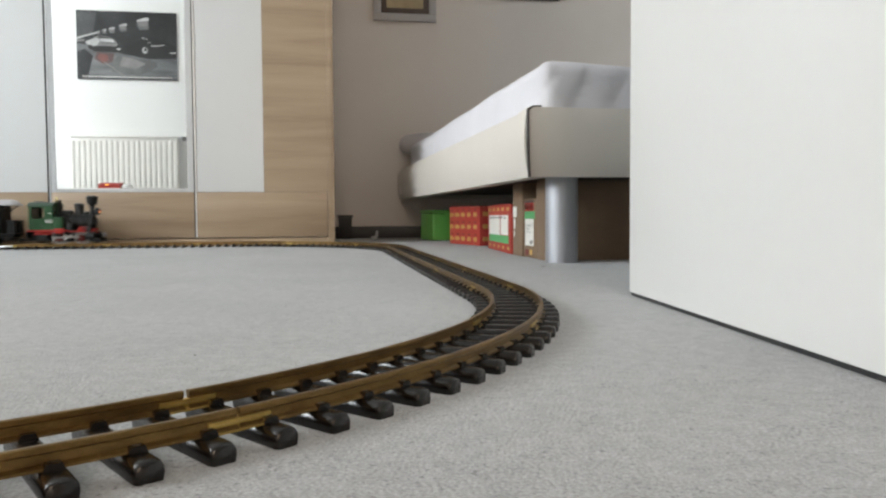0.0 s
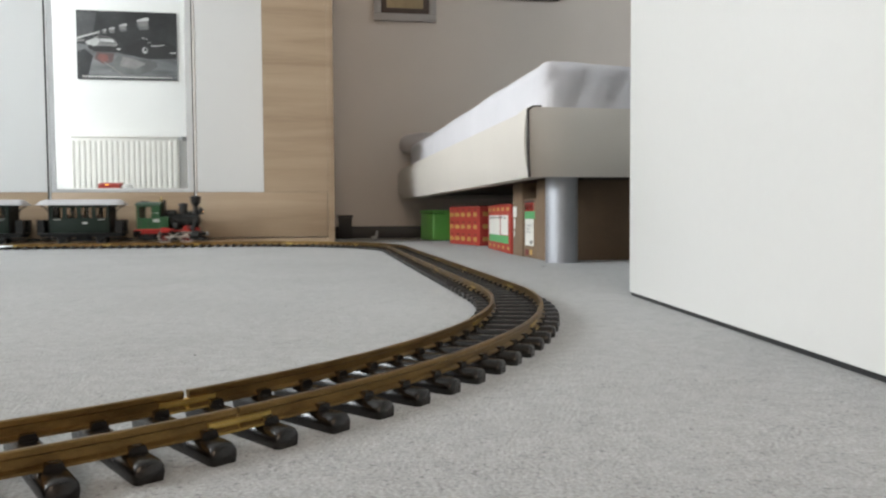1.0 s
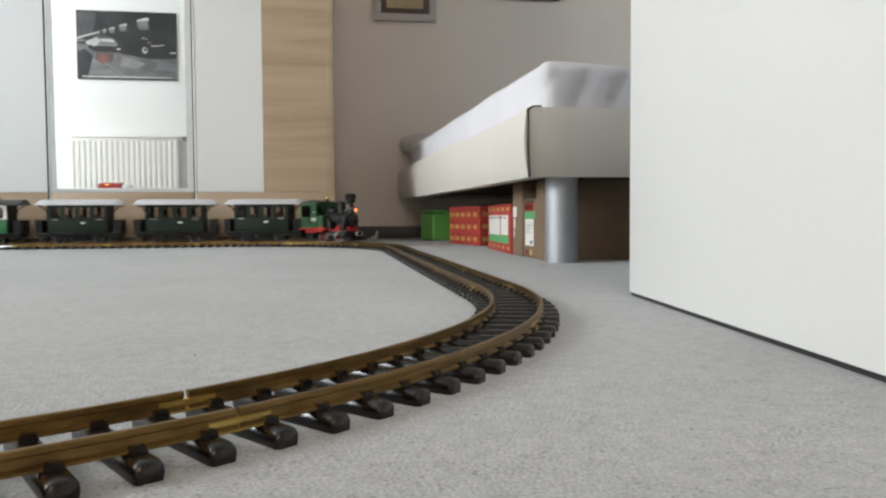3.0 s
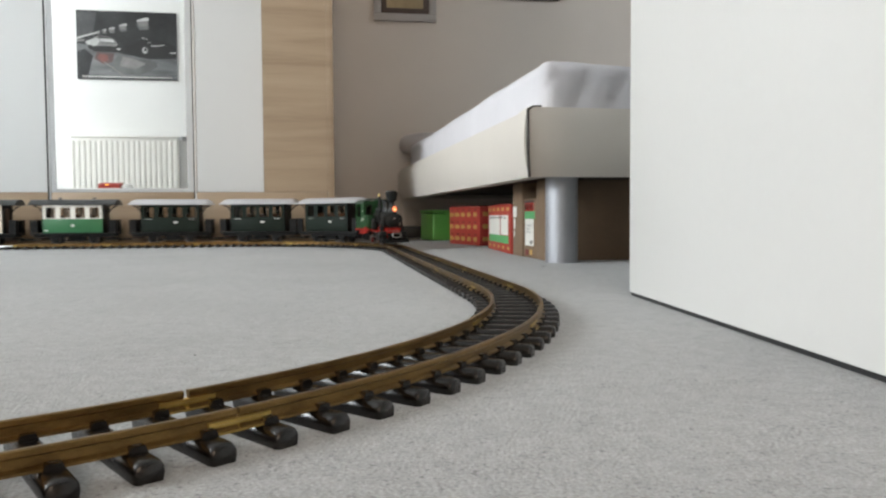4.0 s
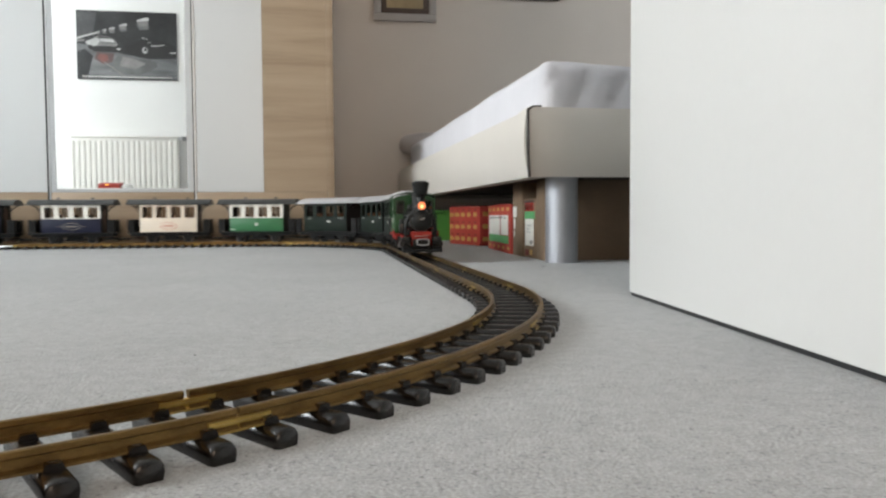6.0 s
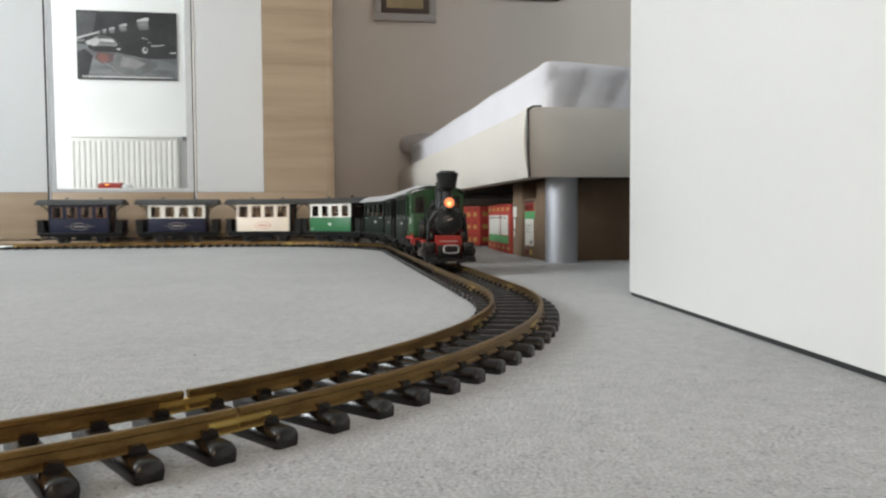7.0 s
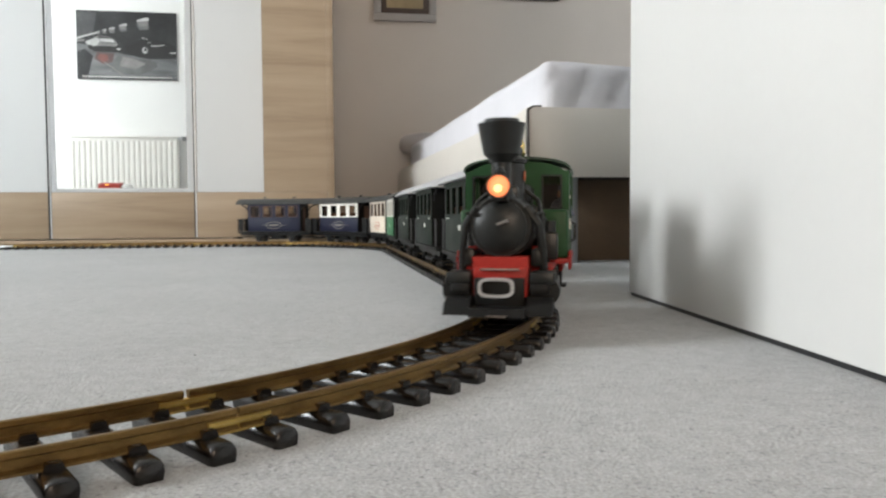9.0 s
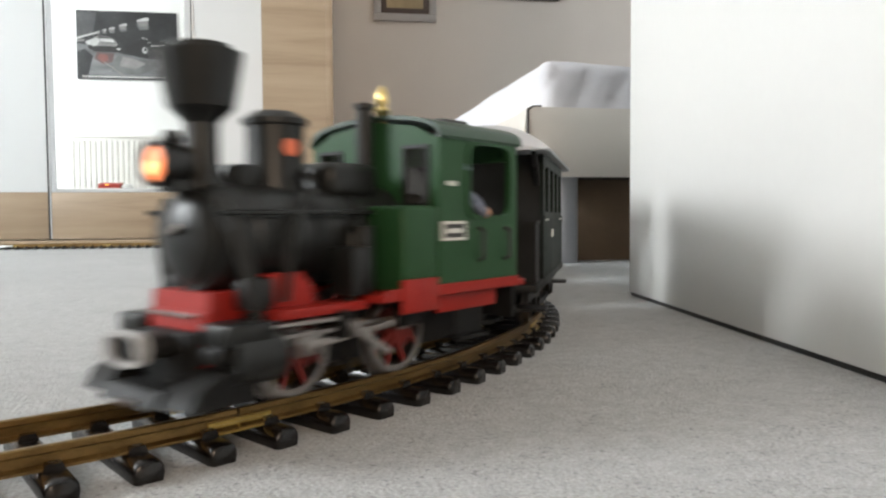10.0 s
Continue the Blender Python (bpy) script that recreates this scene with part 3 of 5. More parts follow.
def calendar():
    c = thing("wall_calendar", "large dark photo calendar of two cars on the wall", "calendar")
    x0, x1, z0, z1, y = -1.714, -1.029, 1.100, 1.588, BACK
    PHOTO = surf("dark_photo", (0.035, 0.036, 0.038), 0.35, var=0.5, scale=6)
    ROAD = surf("wet_road_print", (0.16, 0.165, 0.17), 0.35, var=0.5, scale=5, stretch=(1, 1, 4))
    PALE = surf("pale_print", (0.52, 0.52, 0.51), 0.4, var=0.35, scale=14)
    STREAK = surf("grey_streak_print", (0.24, 0.235, 0.23), 0.4, var=0.3)
    MIDGREY = surf("mid_grey_print", (0.135, 0.138, 0.138), 0.4, var=0.35, scale=9)
    DIMWALL = surf("dim_wall_print", (0.075, 0.078, 0.080), 0.4, var=0.4, scale=8)
    REDP = surf("red_glow_print", (0.13, 0.085, 0.080), 0.4, var=0.3)
    REDQ = surf("bright_red_glow_print", (0.20, 0.085, 0.070), 0.4, var=0.3)
    part("sheet", abox(x0, x1, y + 0.003, y + 0.006, z0, z1), PHOTO, c)
    w, h = x1 - x0, z1 - z0

    # seen in the mirror: u runs from x1 (0) to x0 (1) as on the wall, v from the bottom
    def flat(name, pts, mat, lift):
        part(name, aprism([(x0 + u * w, z0 + v * h) for u, v in pts], "y", y + 0.006, y + 0.006 + lift), mat, c)
    flat("road", [(0, 0.02), (1, 0.02), (1, 0.33), (0.72, 0.31), (0.45, 0.38), (0.36, 0.42), (0.12, 0.50), (0, 0.52)], ROAD, 0.0004)
    flat("wet_sheen", [(0.34, 0.12), (0.62, 0.07), (0.80, 0.20), (0.78, 0.29), (0.56, 0.33), (0.44, 0.37), (0.36, 0.30)], MIDGREY, 0.0005)
    flat("wet_sheen", [(0.42, 0.20), (0.58, 0.16), (0.68, 0.25), (0.54, 0.32), (0.45, 0.34)], STREAK, 0.0006)
    flat("dark_verge", [(0.0, 0.02), (0.10, 0.02), (0.16, 0.34), (0.08, 0.44), (0.0, 0.40)], PHOTO, 0.0005)
    flat("red_reflection", [(0.17, 0.30), (0.26, 0.22), (0.35, 0.26), (0.37, 0.38), (0.20, 0.40)], REDP, 0.0006)
    flat("red_reflection", [(0.20, 0.31), (0.26, 0.25), (0.31, 0.29), (0.30, 0.36), (0.22, 0.37)], REDQ, 0.0008)
    flat("lane_line", [(0.23, 0.285), (0.245, 0.285), (0.50, 0.03), (0.475, 0.03)], STREAK, 0.0007)
    flat("car_shade", [(0.12, 0.46), (0.17, 0.405), (0.39, 0.40), (0.43, 0.44), (0.40, 0.48), (0.15, 0.49)], BLACKINK, 0.0008)
    flat("pale_car", [(0.080, 0.545), (0.10, 0.50), (0.16, 0.475), (0.20, 0.49), (0.39, 0.485), (0.402, 0.51), (0.400, 0.545), (0.375, 0.580), (0.315, 0.625), (0.25, 0.638), (0.20, 0.63), (0.14, 0.585)], STREAK, 0.0010)
    flat("bright_flank", [(0.085, 0.54), (0.115, 0.505), (0.165, 0.485), (0.205, 0.50), (0.225, 0.56), (0.205, 0.605), (0.15, 0.58)], PALE, 0.0012)
    flat("boot_lid", [(0.225, 0.555), (0.375, 0.548), (0.355, 0.585), (0.235, 0.592)], PALE, 0.0012)
    flat("rear_window", [(0.205, 0.603), (0.325, 0.600), (0.305, 0.622), (0.22, 0.627)], PHOTO, 0.0012)
    flat("tail_lamp", [(0.235, 0.528), (0.395, 0.522), (0.395, 0.534), (0.235, 0.540)], MIDGREY, 0.0012)
    flat("tail_lamp", oval(0.412, 0.447, 0.022, 0.014, 12), PALE, 0.0012)
    flat("tyre", oval(0.135, 0.475, 0.022, 0.042, 14), BLACKINK, 0.0011)
    flat("dark_car", [(0.47, 0.39), (0.60, 0.36), (0.76, 0.315), (0.99, 0.33), (0.99, 0.50), (0.90, 0.56), (0.78, 0.60), (0.66, 0.615), (0.60, 0.55), (0.50, 0.48)], BLACKINK, 0.0008)
    flat("windscreen_gleam", [(0.635, 0.615), (0.66, 0.625), (0.70, 0.605), (0.70, 0.597), (0.66, 0.612)], PALE, 0.0011)
    flat("bonnet_gleam", [(0.70, 0.560), (0.735, 0.563), (0.74, 0.548), (0.70, 0.545)], STREAK, 0.0011)
    flat("headlamp", [(0.735, 0.512), (0.825, 0.520), (0.87, 0.535), (0.87, 0.518), (0.825, 0.505), (0.735, 0.498)], PALE, 0.0011)
    flat("headlamp", [(0.925, 0.420), (0.985, 0.423), (0.985, 0.402), (0.93, 0.400)], PALE, 0.0011)
    flat("wheel", oval(0.675, 0.440, 0.034, 0.056, 18), MIDGREY, 0.0010)
    flat("wheel_rim", oval(0.675, 0.440, 0.024, 0.042, 16), PALE, 0.0012)
    flat("wheel_hub", oval(0.678, 0.445, 0.014, 0.026, 12), PHOTO, 0.0013)
    for u, v, r in ((0.66, 0.875, 0.062), (0.46, 0.795, 0.040), (0.35, 0.745, 0.030), (0.275, 0.715, 0.023), (0.215, 0.690, 0.017)):
        flat("lamp_glow", [(u - r, v), (u + r * 0.9, v), (u + r * 0.9, v - r * 2.0), (u - r * 0.5, v - r * 2.3), (u - r, v - r * 1.3)], MIDGREY, 0.0006)
        flat("lamp_glow", [(u - r * 0.9, v), (u + r * 0.8, v), (u + r * 0.7, v - r * 1.3), (u - r * 0.6, v - r * 1.4)], STREAK, 0.0007)
        flat("tunnel_lamp", [(u - r, v - r * 0.3), (u - r * 0.9, v + r * 0.1), (u + r * 0.6, v + r * 0.75), (u + r, v + r * 0.55), (u + r * 0.9, v)], PALE, 0.0009)
    flat("tunnel_wall", [(0, 0.575), (0.10, 0.625), (0.21, 0.672), (0.21, 0.690), (0.10, 0.650), (0, 0.605)], PALE, 0.0006)
    flat("tunnel_wall", [(0, 0.545), (0.08, 0.555), (0.08, 0.580), (0, 0.568)], STREAK, 0.0006)
    flat("grey_wall", [(0.0, 0.62), (0.17, 0.69), (0.20, 0.97), (0.0, 0.97)], DIMWALL, 0.0004)
    for k in range(30):
        flat("date_bar", [(0.05 + k * 0.03, 0.035), (0.069 + k * 0.03, 0.035), (0.069 + k * 0.03, 0.05), (0.05 + k * 0.03, 0.05)], WHITEINK, 0.0012)
    for u in (0.25, 0.76):
        flat("hanger", oval(u, 1.0, 0.018, 0.014, 10), PALE, 0.003)


calendar()
# a control unit on a box beside the radiator
solid("storage_box", abox(-1.54, -1.20, 0.40, 0.62, 0.0, 0.30, 0.004), WHITEWALL, "plain white storage box standing on the carpet", "box")
cu = thing("control_unit", "red toy train control unit with lit orange lamp", "control unit", m=Matrix.Translation((-1.386, 0.52, 0.30)))
part("housing", aprism([(-0.05, 0.0), (0.05, 0.0), (0.05, 0.030), (-0.05, 0.043)], "x", -0.067, 0.067), REDCARD, cu)
part("indicator", abox(-0.022, 0.004, 0.035, 0.0515, 0.022, 0.029, 0.002), glow("orange_indicator", (1.0, 0.42, 0.06), 1.5), cu)
solid("cable_reel", lathe([(0.034, 0.0), (0.037, 0.008), (0.032, 0.024), (0.015, 0.030)], m=Matrix.Translation((-1.278, 0.53, 0.30))), WHITEWALL, "small white round plastic thing on the box", "reel")


# ---- the toy train ----
GREEN = surf("green_cab_paint", (0.017, 0.060, 0.022), 0.45, var=0.1, scale=25, spec=0.22)
COACHGREEN = surf("dark_green_coach_plastic", (0.011, 0.017, 0.013), 0.55, var=0.2, scale=25, spec=0.13)
BRIGHTGREEN = surf("bright_green_plastic", (0.02, 0.13, 0.045), 0.45, var=0.08, scale=25)
CREAM = surf("cream_plastic", (0.72, 0.63, 0.52), 0.45, var=0.05, scale=25)
IVORY = surf("ivory_plastic", (0.72, 0.70, 0.64), 0.45, var=0.05, scale=25)
BLUE = surf("dark_blue_plastic", (0.009, 0.011, 0.030), 0.5, var=0.15, scale=25, spec=0.25)
WALNUT = surf("brown_window_frame", (0.12, 0.06, 0.04), 0.5, var=0.15, scale=25)
ROOFSILVER = surf("silver_grey_roof", (0.44, 0.44, 0.455), 0.42, var=0.1, scale=18)
ROOFDARK = surf("dark_grey_roof", (0.040, 0.043, 0.043), 0.55, var=0.15, scale=18)
FRAMEBLACK = surf("black_chassis_plastic", (0.009, 0.009, 0.009), 0.5, var=0.3, scale=40, spec=0.16)
BOILER = surf("black_boiler_paint", (0.012, 0.013, 0.013), 0.36, var=0.25, scale=35, rvar=0.12, spec=0.3)
REDPAINT = surf("red_frame_paint", (0.27, 0.016, 0.011), 0.48, var=0.15, scale=30, spec=0.25)
STEEL = surf("bright_steel_rod", (0.36, 0.33, 0.31), 0.36, 1.0, var=0.1, scale=40)
DARKSTEEL = surf("dark_wheel_steel", (0.10, 0.09, 0.085), 0.4, 0.9, var=0.2, scale=40)
TYRESTEEL = surf("worn_tyre_steel", (0.34, 0.31, 0.29), 0.34, 1.0, var=0.15, scale=40)
DEEPRED = surf("deep_red_wheel_paint", (0.13, 0.014, 0.011), 0.5, var=0.2, scale=30, spec=0.2)
BRASSBELL = surf("polished_brass", (0.72, 0.56, 0.24), 0.2, 1.0, var=0.1, scale=40)
SEAT = surf("brown_seat", (0.16, 0.08, 0.045), 0.6, var=0.15)
PANE = glass("thin_window_plastic")
LAMPGLOW = glow("warm_headlamp", (1.0, 0.29, 0.11), 0.90)
LAMPCORE = glow("headlamp_bulb", (1.0, 0.60, 0.24), 1.4)
PLATE = surf("pale_plate", (0.62, 0.62, 0.58), 0.5)


def wheelset(parent, x, r, spoked, material, tyre_mat):
    """An axle at the rail's height with two wheels; it turns about y."""
    z = 0.0195 + r
    axle = part("wheelset", atube((0, -0.027, 0), (0, 0.027, 0), 0.003, seg=10), FRAMEBLACK, parent)
    axle.location = (x, 0, z)
    for s in (-1, 1):
        y0 = 0.0215 * s
        bm = bmesh.new()
        if spoked:
            tube(bm, (0, y0, 0), (0, y0 + 0.006 * s, 0), r * 0.26, seg=14)
            for k in range(8):
                spoke = abox(r * 0.22, r * 0.86, *sorted((y0 + 0.001 * s, y0 + 0.004 * s)), -0.0016, 0.0016, m=Matrix.Rotation(k * math.pi / 4, 4, "Y"))
                part("spoke", spoke, material, axle)
            box(bm, -r * 0.55, r * 0.1, min(y0, y0 + 0.005 * s), max(y0, y0 + 0.005 * s), -r * 0.45, r * 0.45)
        else:
            tube(bm, (0, y0, 0), (0, y0 + 0.003 * s, 0), r * 0.9, seg=20)
            tube(bm, (0, y0, 0), (0, y0 + 0.006 * s, 0), r * 0.3, seg=12)
        part("wheel", bm, material, axle)
        circ, inn = oval(0, 0, r, r, 28), oval(0, 0, r * 0.84, r * 0.84, 28)
        part("tyre", ring(circ, inn, "y", y0, y0 + 0.0055 * s), tyre_mat, axle)
        fl, fin = oval(0, 0, r + 0.0028, r + 0.0028, 28), oval(0, 0, r * 0.84, r * 0.84, 28)
        part("flange", ring(fl, fin, "y", y0 - 0.0018 * s, y0), tyre_mat, axle)
    return axle


def coupler(parent, x, s):
    bm = abox(min(x, x + 0.022 * s), max(x, x + 0.022 * s), -0.004, 0.004, 0.030, 0.037, 0.001)
    bm2 = ring(oval(x + 0.026 * s, 0, 0.008, 0.013, 16, 3), oval(x + 0.026 * s, 0, 0.005, 0.010, 16, 3), "z", 0.032, 0.0345)
    part("coupling_hook", bm, FRAMEBLACK, parent)
    part("coupling_loop", bm2, FRAMEBLACK, parent)


def coach(label, lower, upper, window_frame, roof_mat, round_roof, sign):
    c = thing("toy_coach", label, "toy coach", "coaches of the toy train")
    hb, hw, z0, zt = 0.0975, 0.041, 0.057, 0.151
    zs, zh = 0.1062, 0.1448
    part("floor_plate", abox(-0.137, 0.137, -0.040, 0.040, 0.050, 0.056, 0.001), FRAMEBLACK, c)
    n, pw = 4, 0.0335
    gap = (2 * hb - n * pw) / (n + 0.55)
    xs = [-hb + gap * 0.775 + i * (pw + gap) for i in range(n)]
    for s in (-1, 1):
        y0, y1 = sorted((hw * s, (hw - 0.003) * s))
        lo = abox(-hb, hb, y0, y1, z0, zs - 0.002, 0.0006)
        part("lower_side", lo, lower, c)
        bm = bmesh.new()
        box(bm, -hb, hb, y0, y1, zh, zt)
        box(bm, -hb, hb, y0, y1, zs - 0.002, zs)
        edges = [-hb] + [e for x in xs for e in (x, x + pw)] + [hb]
        for a, b in zip(edges[::2], edges[1::2]):
            box(bm, a, b, y0, y1, zs, zh)
        part("upper_side", bm, upper, c)
        part("belt_rail", abox(-hb - 0.001, hb + 0.001, min(y0, y0 + 0.001 * s) if s < 0 else y1, (y0 if s < 0 else y1 + 0.001), zs - 0.004, zs - 0.002), lower, c)
        for x in xs:
            yf = (hw - 0.0005) * s
            bm = bmesh.new()
            for a, b, cc, d in ((x, x + pw, zs, zs + 0.0016), (x, x + pw, zh - 0.0016, zh), (x, x + 0.0016, zs + 0.0016, zh - 0.0016), (x + pw - 0.0016, x + pw, zs + 0.0016, zh - 0.0016)):
                box(bm, a, b, min(yf - 0.001 * s, yf + 0.0006 * s), max(yf - 0.001 * s, yf + 0.0006 * s), cc, d)
            w = part("window", bm, window_frame, c)
            p = part("pane", abox(x + 0.001, x + pw - 0.001, yf - 0.0022 * s - 0.0003, yf - 0.0022 * s + 0.0003, zs + 0.001, zh - 0.001), PANE, w, soft=False)
            p.visible_shadow = False
        if sign == "plate":
            part("number_plate", abox(0.0104, 0.0244, min(hw * s, (hw + 0.0008) * s), max(hw * s, (hw + 0.0008) * s), 0.087, 0.093), PLATE, c)
            for x in (xs[0], xs[3]):
                part("sill", abox(x + 0.006, x + pw - 0.006, min(hw * s, (hw + 0.001) * s), max(hw * s, (hw + 0.001) * s), 0.101, 0.1025), PLATE, c, "pale window sill")
        elif sign == "oval":
            oo, ii = oval(0, 0.078, 0.029, 0.0125), oval(0, 0.078, 0.0268, 0.0106)
            part("emblem", ring(oo, ii, "y", hw * s, (hw + 0.0008) * s), RED_EMBLEM if lower is CREAM else DULLGOLD, c)
            part("emblem_bar", abox(-0.017, 0.017, min(hw * s, (hw + 0.0006) * s), max(hw * s, (hw + 0.0006) * s), 0.0755, 0.0805), RED_EMBLEM if lower is CREAM else DULLGOLD, c)
            if lower is not CREAM:
                for q in (-1, 1):
                    part("emblem_scroll", abox(*sorted((q * 0.031, q * 0.045)), min(hw * s, (hw + 0.0006) * s), max(hw * s, (hw + 0.0006) * s), 0.0775, 0.0785), DULLGOLD, c)
        else:
            part("number_plate", abox(-0.005, 0.005, min(hw * s, (hw + 0.0008) * s), max(hw * s, (hw + 0.0008) * s), 0.077, 0.086), PLATE, c)
            part("text_bar", abox(-0.092, -0.078, min(hw * s, (hw + 0.0008) * s), max(hw * s, (hw + 0.0008) * s), 0.063, 0.066), PLATE, c)
    for s in (-1, 1):
        x0, x1 = sorted((hb * s, (hb - 0.003) * s))
        bm = bmesh.new()
        box(bm, x0, x1, -hw, -0.013, z0, zt)
        box(bm, x0, x1, 0.013, hw, z0, zt)
        box(bm, x0, x1, -0.013, 0.013, 0.14, zt)
        part("end_wall", bm, FRAMEBLACK, c)
        part("end_door", abox(x0 + 0.0006, x1 - 0.0006, -0.0125, 0.0125, z0, 0.1395), WALNUT if sign == "oval" else FRAMEBLACK, c)
        # platform with railings and corner brackets
        xe = 0.1365 * s
        xa, xb = sorted((xe, xe - 0.0025 * s))
        for q in (-1, 1):
            u = xe - 0.022 * s
            part("platform_railing", aprism([(xe, q * 0.012), (xe, q * 0.039), (u, q * 0.039), (u, q * 0.037), (xe - 0.0025 * s, q * 0.037), (xe - 0.0025 * s, q * 0.012)], "z", z0, 0.099), FRAMEBLACK, c)
            part("railing_cap", aprism([(xe + 0.001 * s, q * 0.011), (xe + 0.001 * s, q * 0.040), (u, q * 0.040), (u, q * 0.036), (xe - 0.0035 * s, q * 0.036), (xe - 0.0035 * s, q * 0.011)], "z", 0.0992, 0.101), FRAMEBLACK, c)
        for q in (-1, 1):
            part("roof_bracket", pipe(bmesh.new(), [(hb * s, q * 0.036, 0.128), (hb * s + 0.010 * s, q * 0.036, 0.142), (hb * s + 0.026 * s, q * 0.036, 0.150)], 0.0022, 6), FRAMEBLACK, c)
        part("step", abox(*sorted((hb * s + 0.006 * s, hb * s + 0.032 * s)), -0.045, 0.045, 0.036, 0.038), FRAMEBLACK, c)
        coupler(c, 0.1365 * s, s)
    # roof
    prof = []
    k = 14
    for i in range(k + 1):
        a = -1 + 2 * i / k
        prof.append((a * 0.0485, 0.1525 + 0.0185 * (1 - abs(a) ** 2.4)))
    prof = prof + [(0.0475, 0.1510), (-0.0475, 0.1510)]
    bm = aprism(prof, "x", -0.139, 0.139)
    if round_roof:
        bmesh.ops.subdivide_edges(bm, edges=[e for e in bm.edges if e.calc_length() > 0.2], cuts=28)
        for v in bm.verts:
            q = abs(v.co.x) / 0.139
            if q > 0.86:
                d = (q - 0.86) / 0.14
                v.co.z = 0.151 + (v.co.z - 0.151) * (1 - 0.75 * d * d)
                v.co.y *= 1 - 0.1 * d * d
    part("roof", bm, roof_mat, c)
    for x in (() if round_roof else (-0.055, 0.055)):
        part("roof_vent", lathe([(0.004, 0.0), (0.004, 0.004), (0.006, 0.005), (0.005, 0.008)], m=Matrix.Translation((x, 0.012, 0.1695)), seg=10), roof_mat, c)
    # seats behind the windows
    for i in range(3):
        x = -0.055 + i * 0.05
        part("bench", abox(x, x + 0.006, -0.034, 0.034, 0.057, 0.118, 0.001), SEAT, c)
    # underframe
    for s in (-1, 1):
        y0, y1 = sorted((0.033 * s, 0.029 * s))
        part("sole_bar", abox(-0.13, 0.13, y0, y1, 0.042, 0.0495), FRAMEBLACK, c)
        for x in (-0.062, 0.062):
            bm = aprism([(x - 0.018, 0.042), (x + 0.018, 0.042), (x + 0.006, 0.029), (x - 0.006, 0.029)], "y", y0, y1)
            tube(bm, (x, y0, 0.035), (x, y1 + 0.002 * s if s > 0 else y0 - 0.002, 0.035), 0.005, seg=10)
            part("axle_guard", bm, FRAMEBLACK, c)
        part("truss_rod", abox(-0.04, 0.04, y0, y1, 0.030, 0.034), FRAMEBLACK, c)
    part("gear_box", abox(-0.022, 0.022, -0.02, 0.02, 0.028, 0.0495), FRAMEBLACK, c)
    axles = [wheelset(c, x, 0.0150, False, FRAMEBLACK, DARKSTEEL) for x in (-0.062, 0.062)]
    return c, axles


DULLGOLD = surf("dull_gold_emblem", (0.20, 0.18, 0.15), 0.5)
RED_EMBLEM = surf("red_emblem", (0.58, 0.25, 0.18), 0.5)


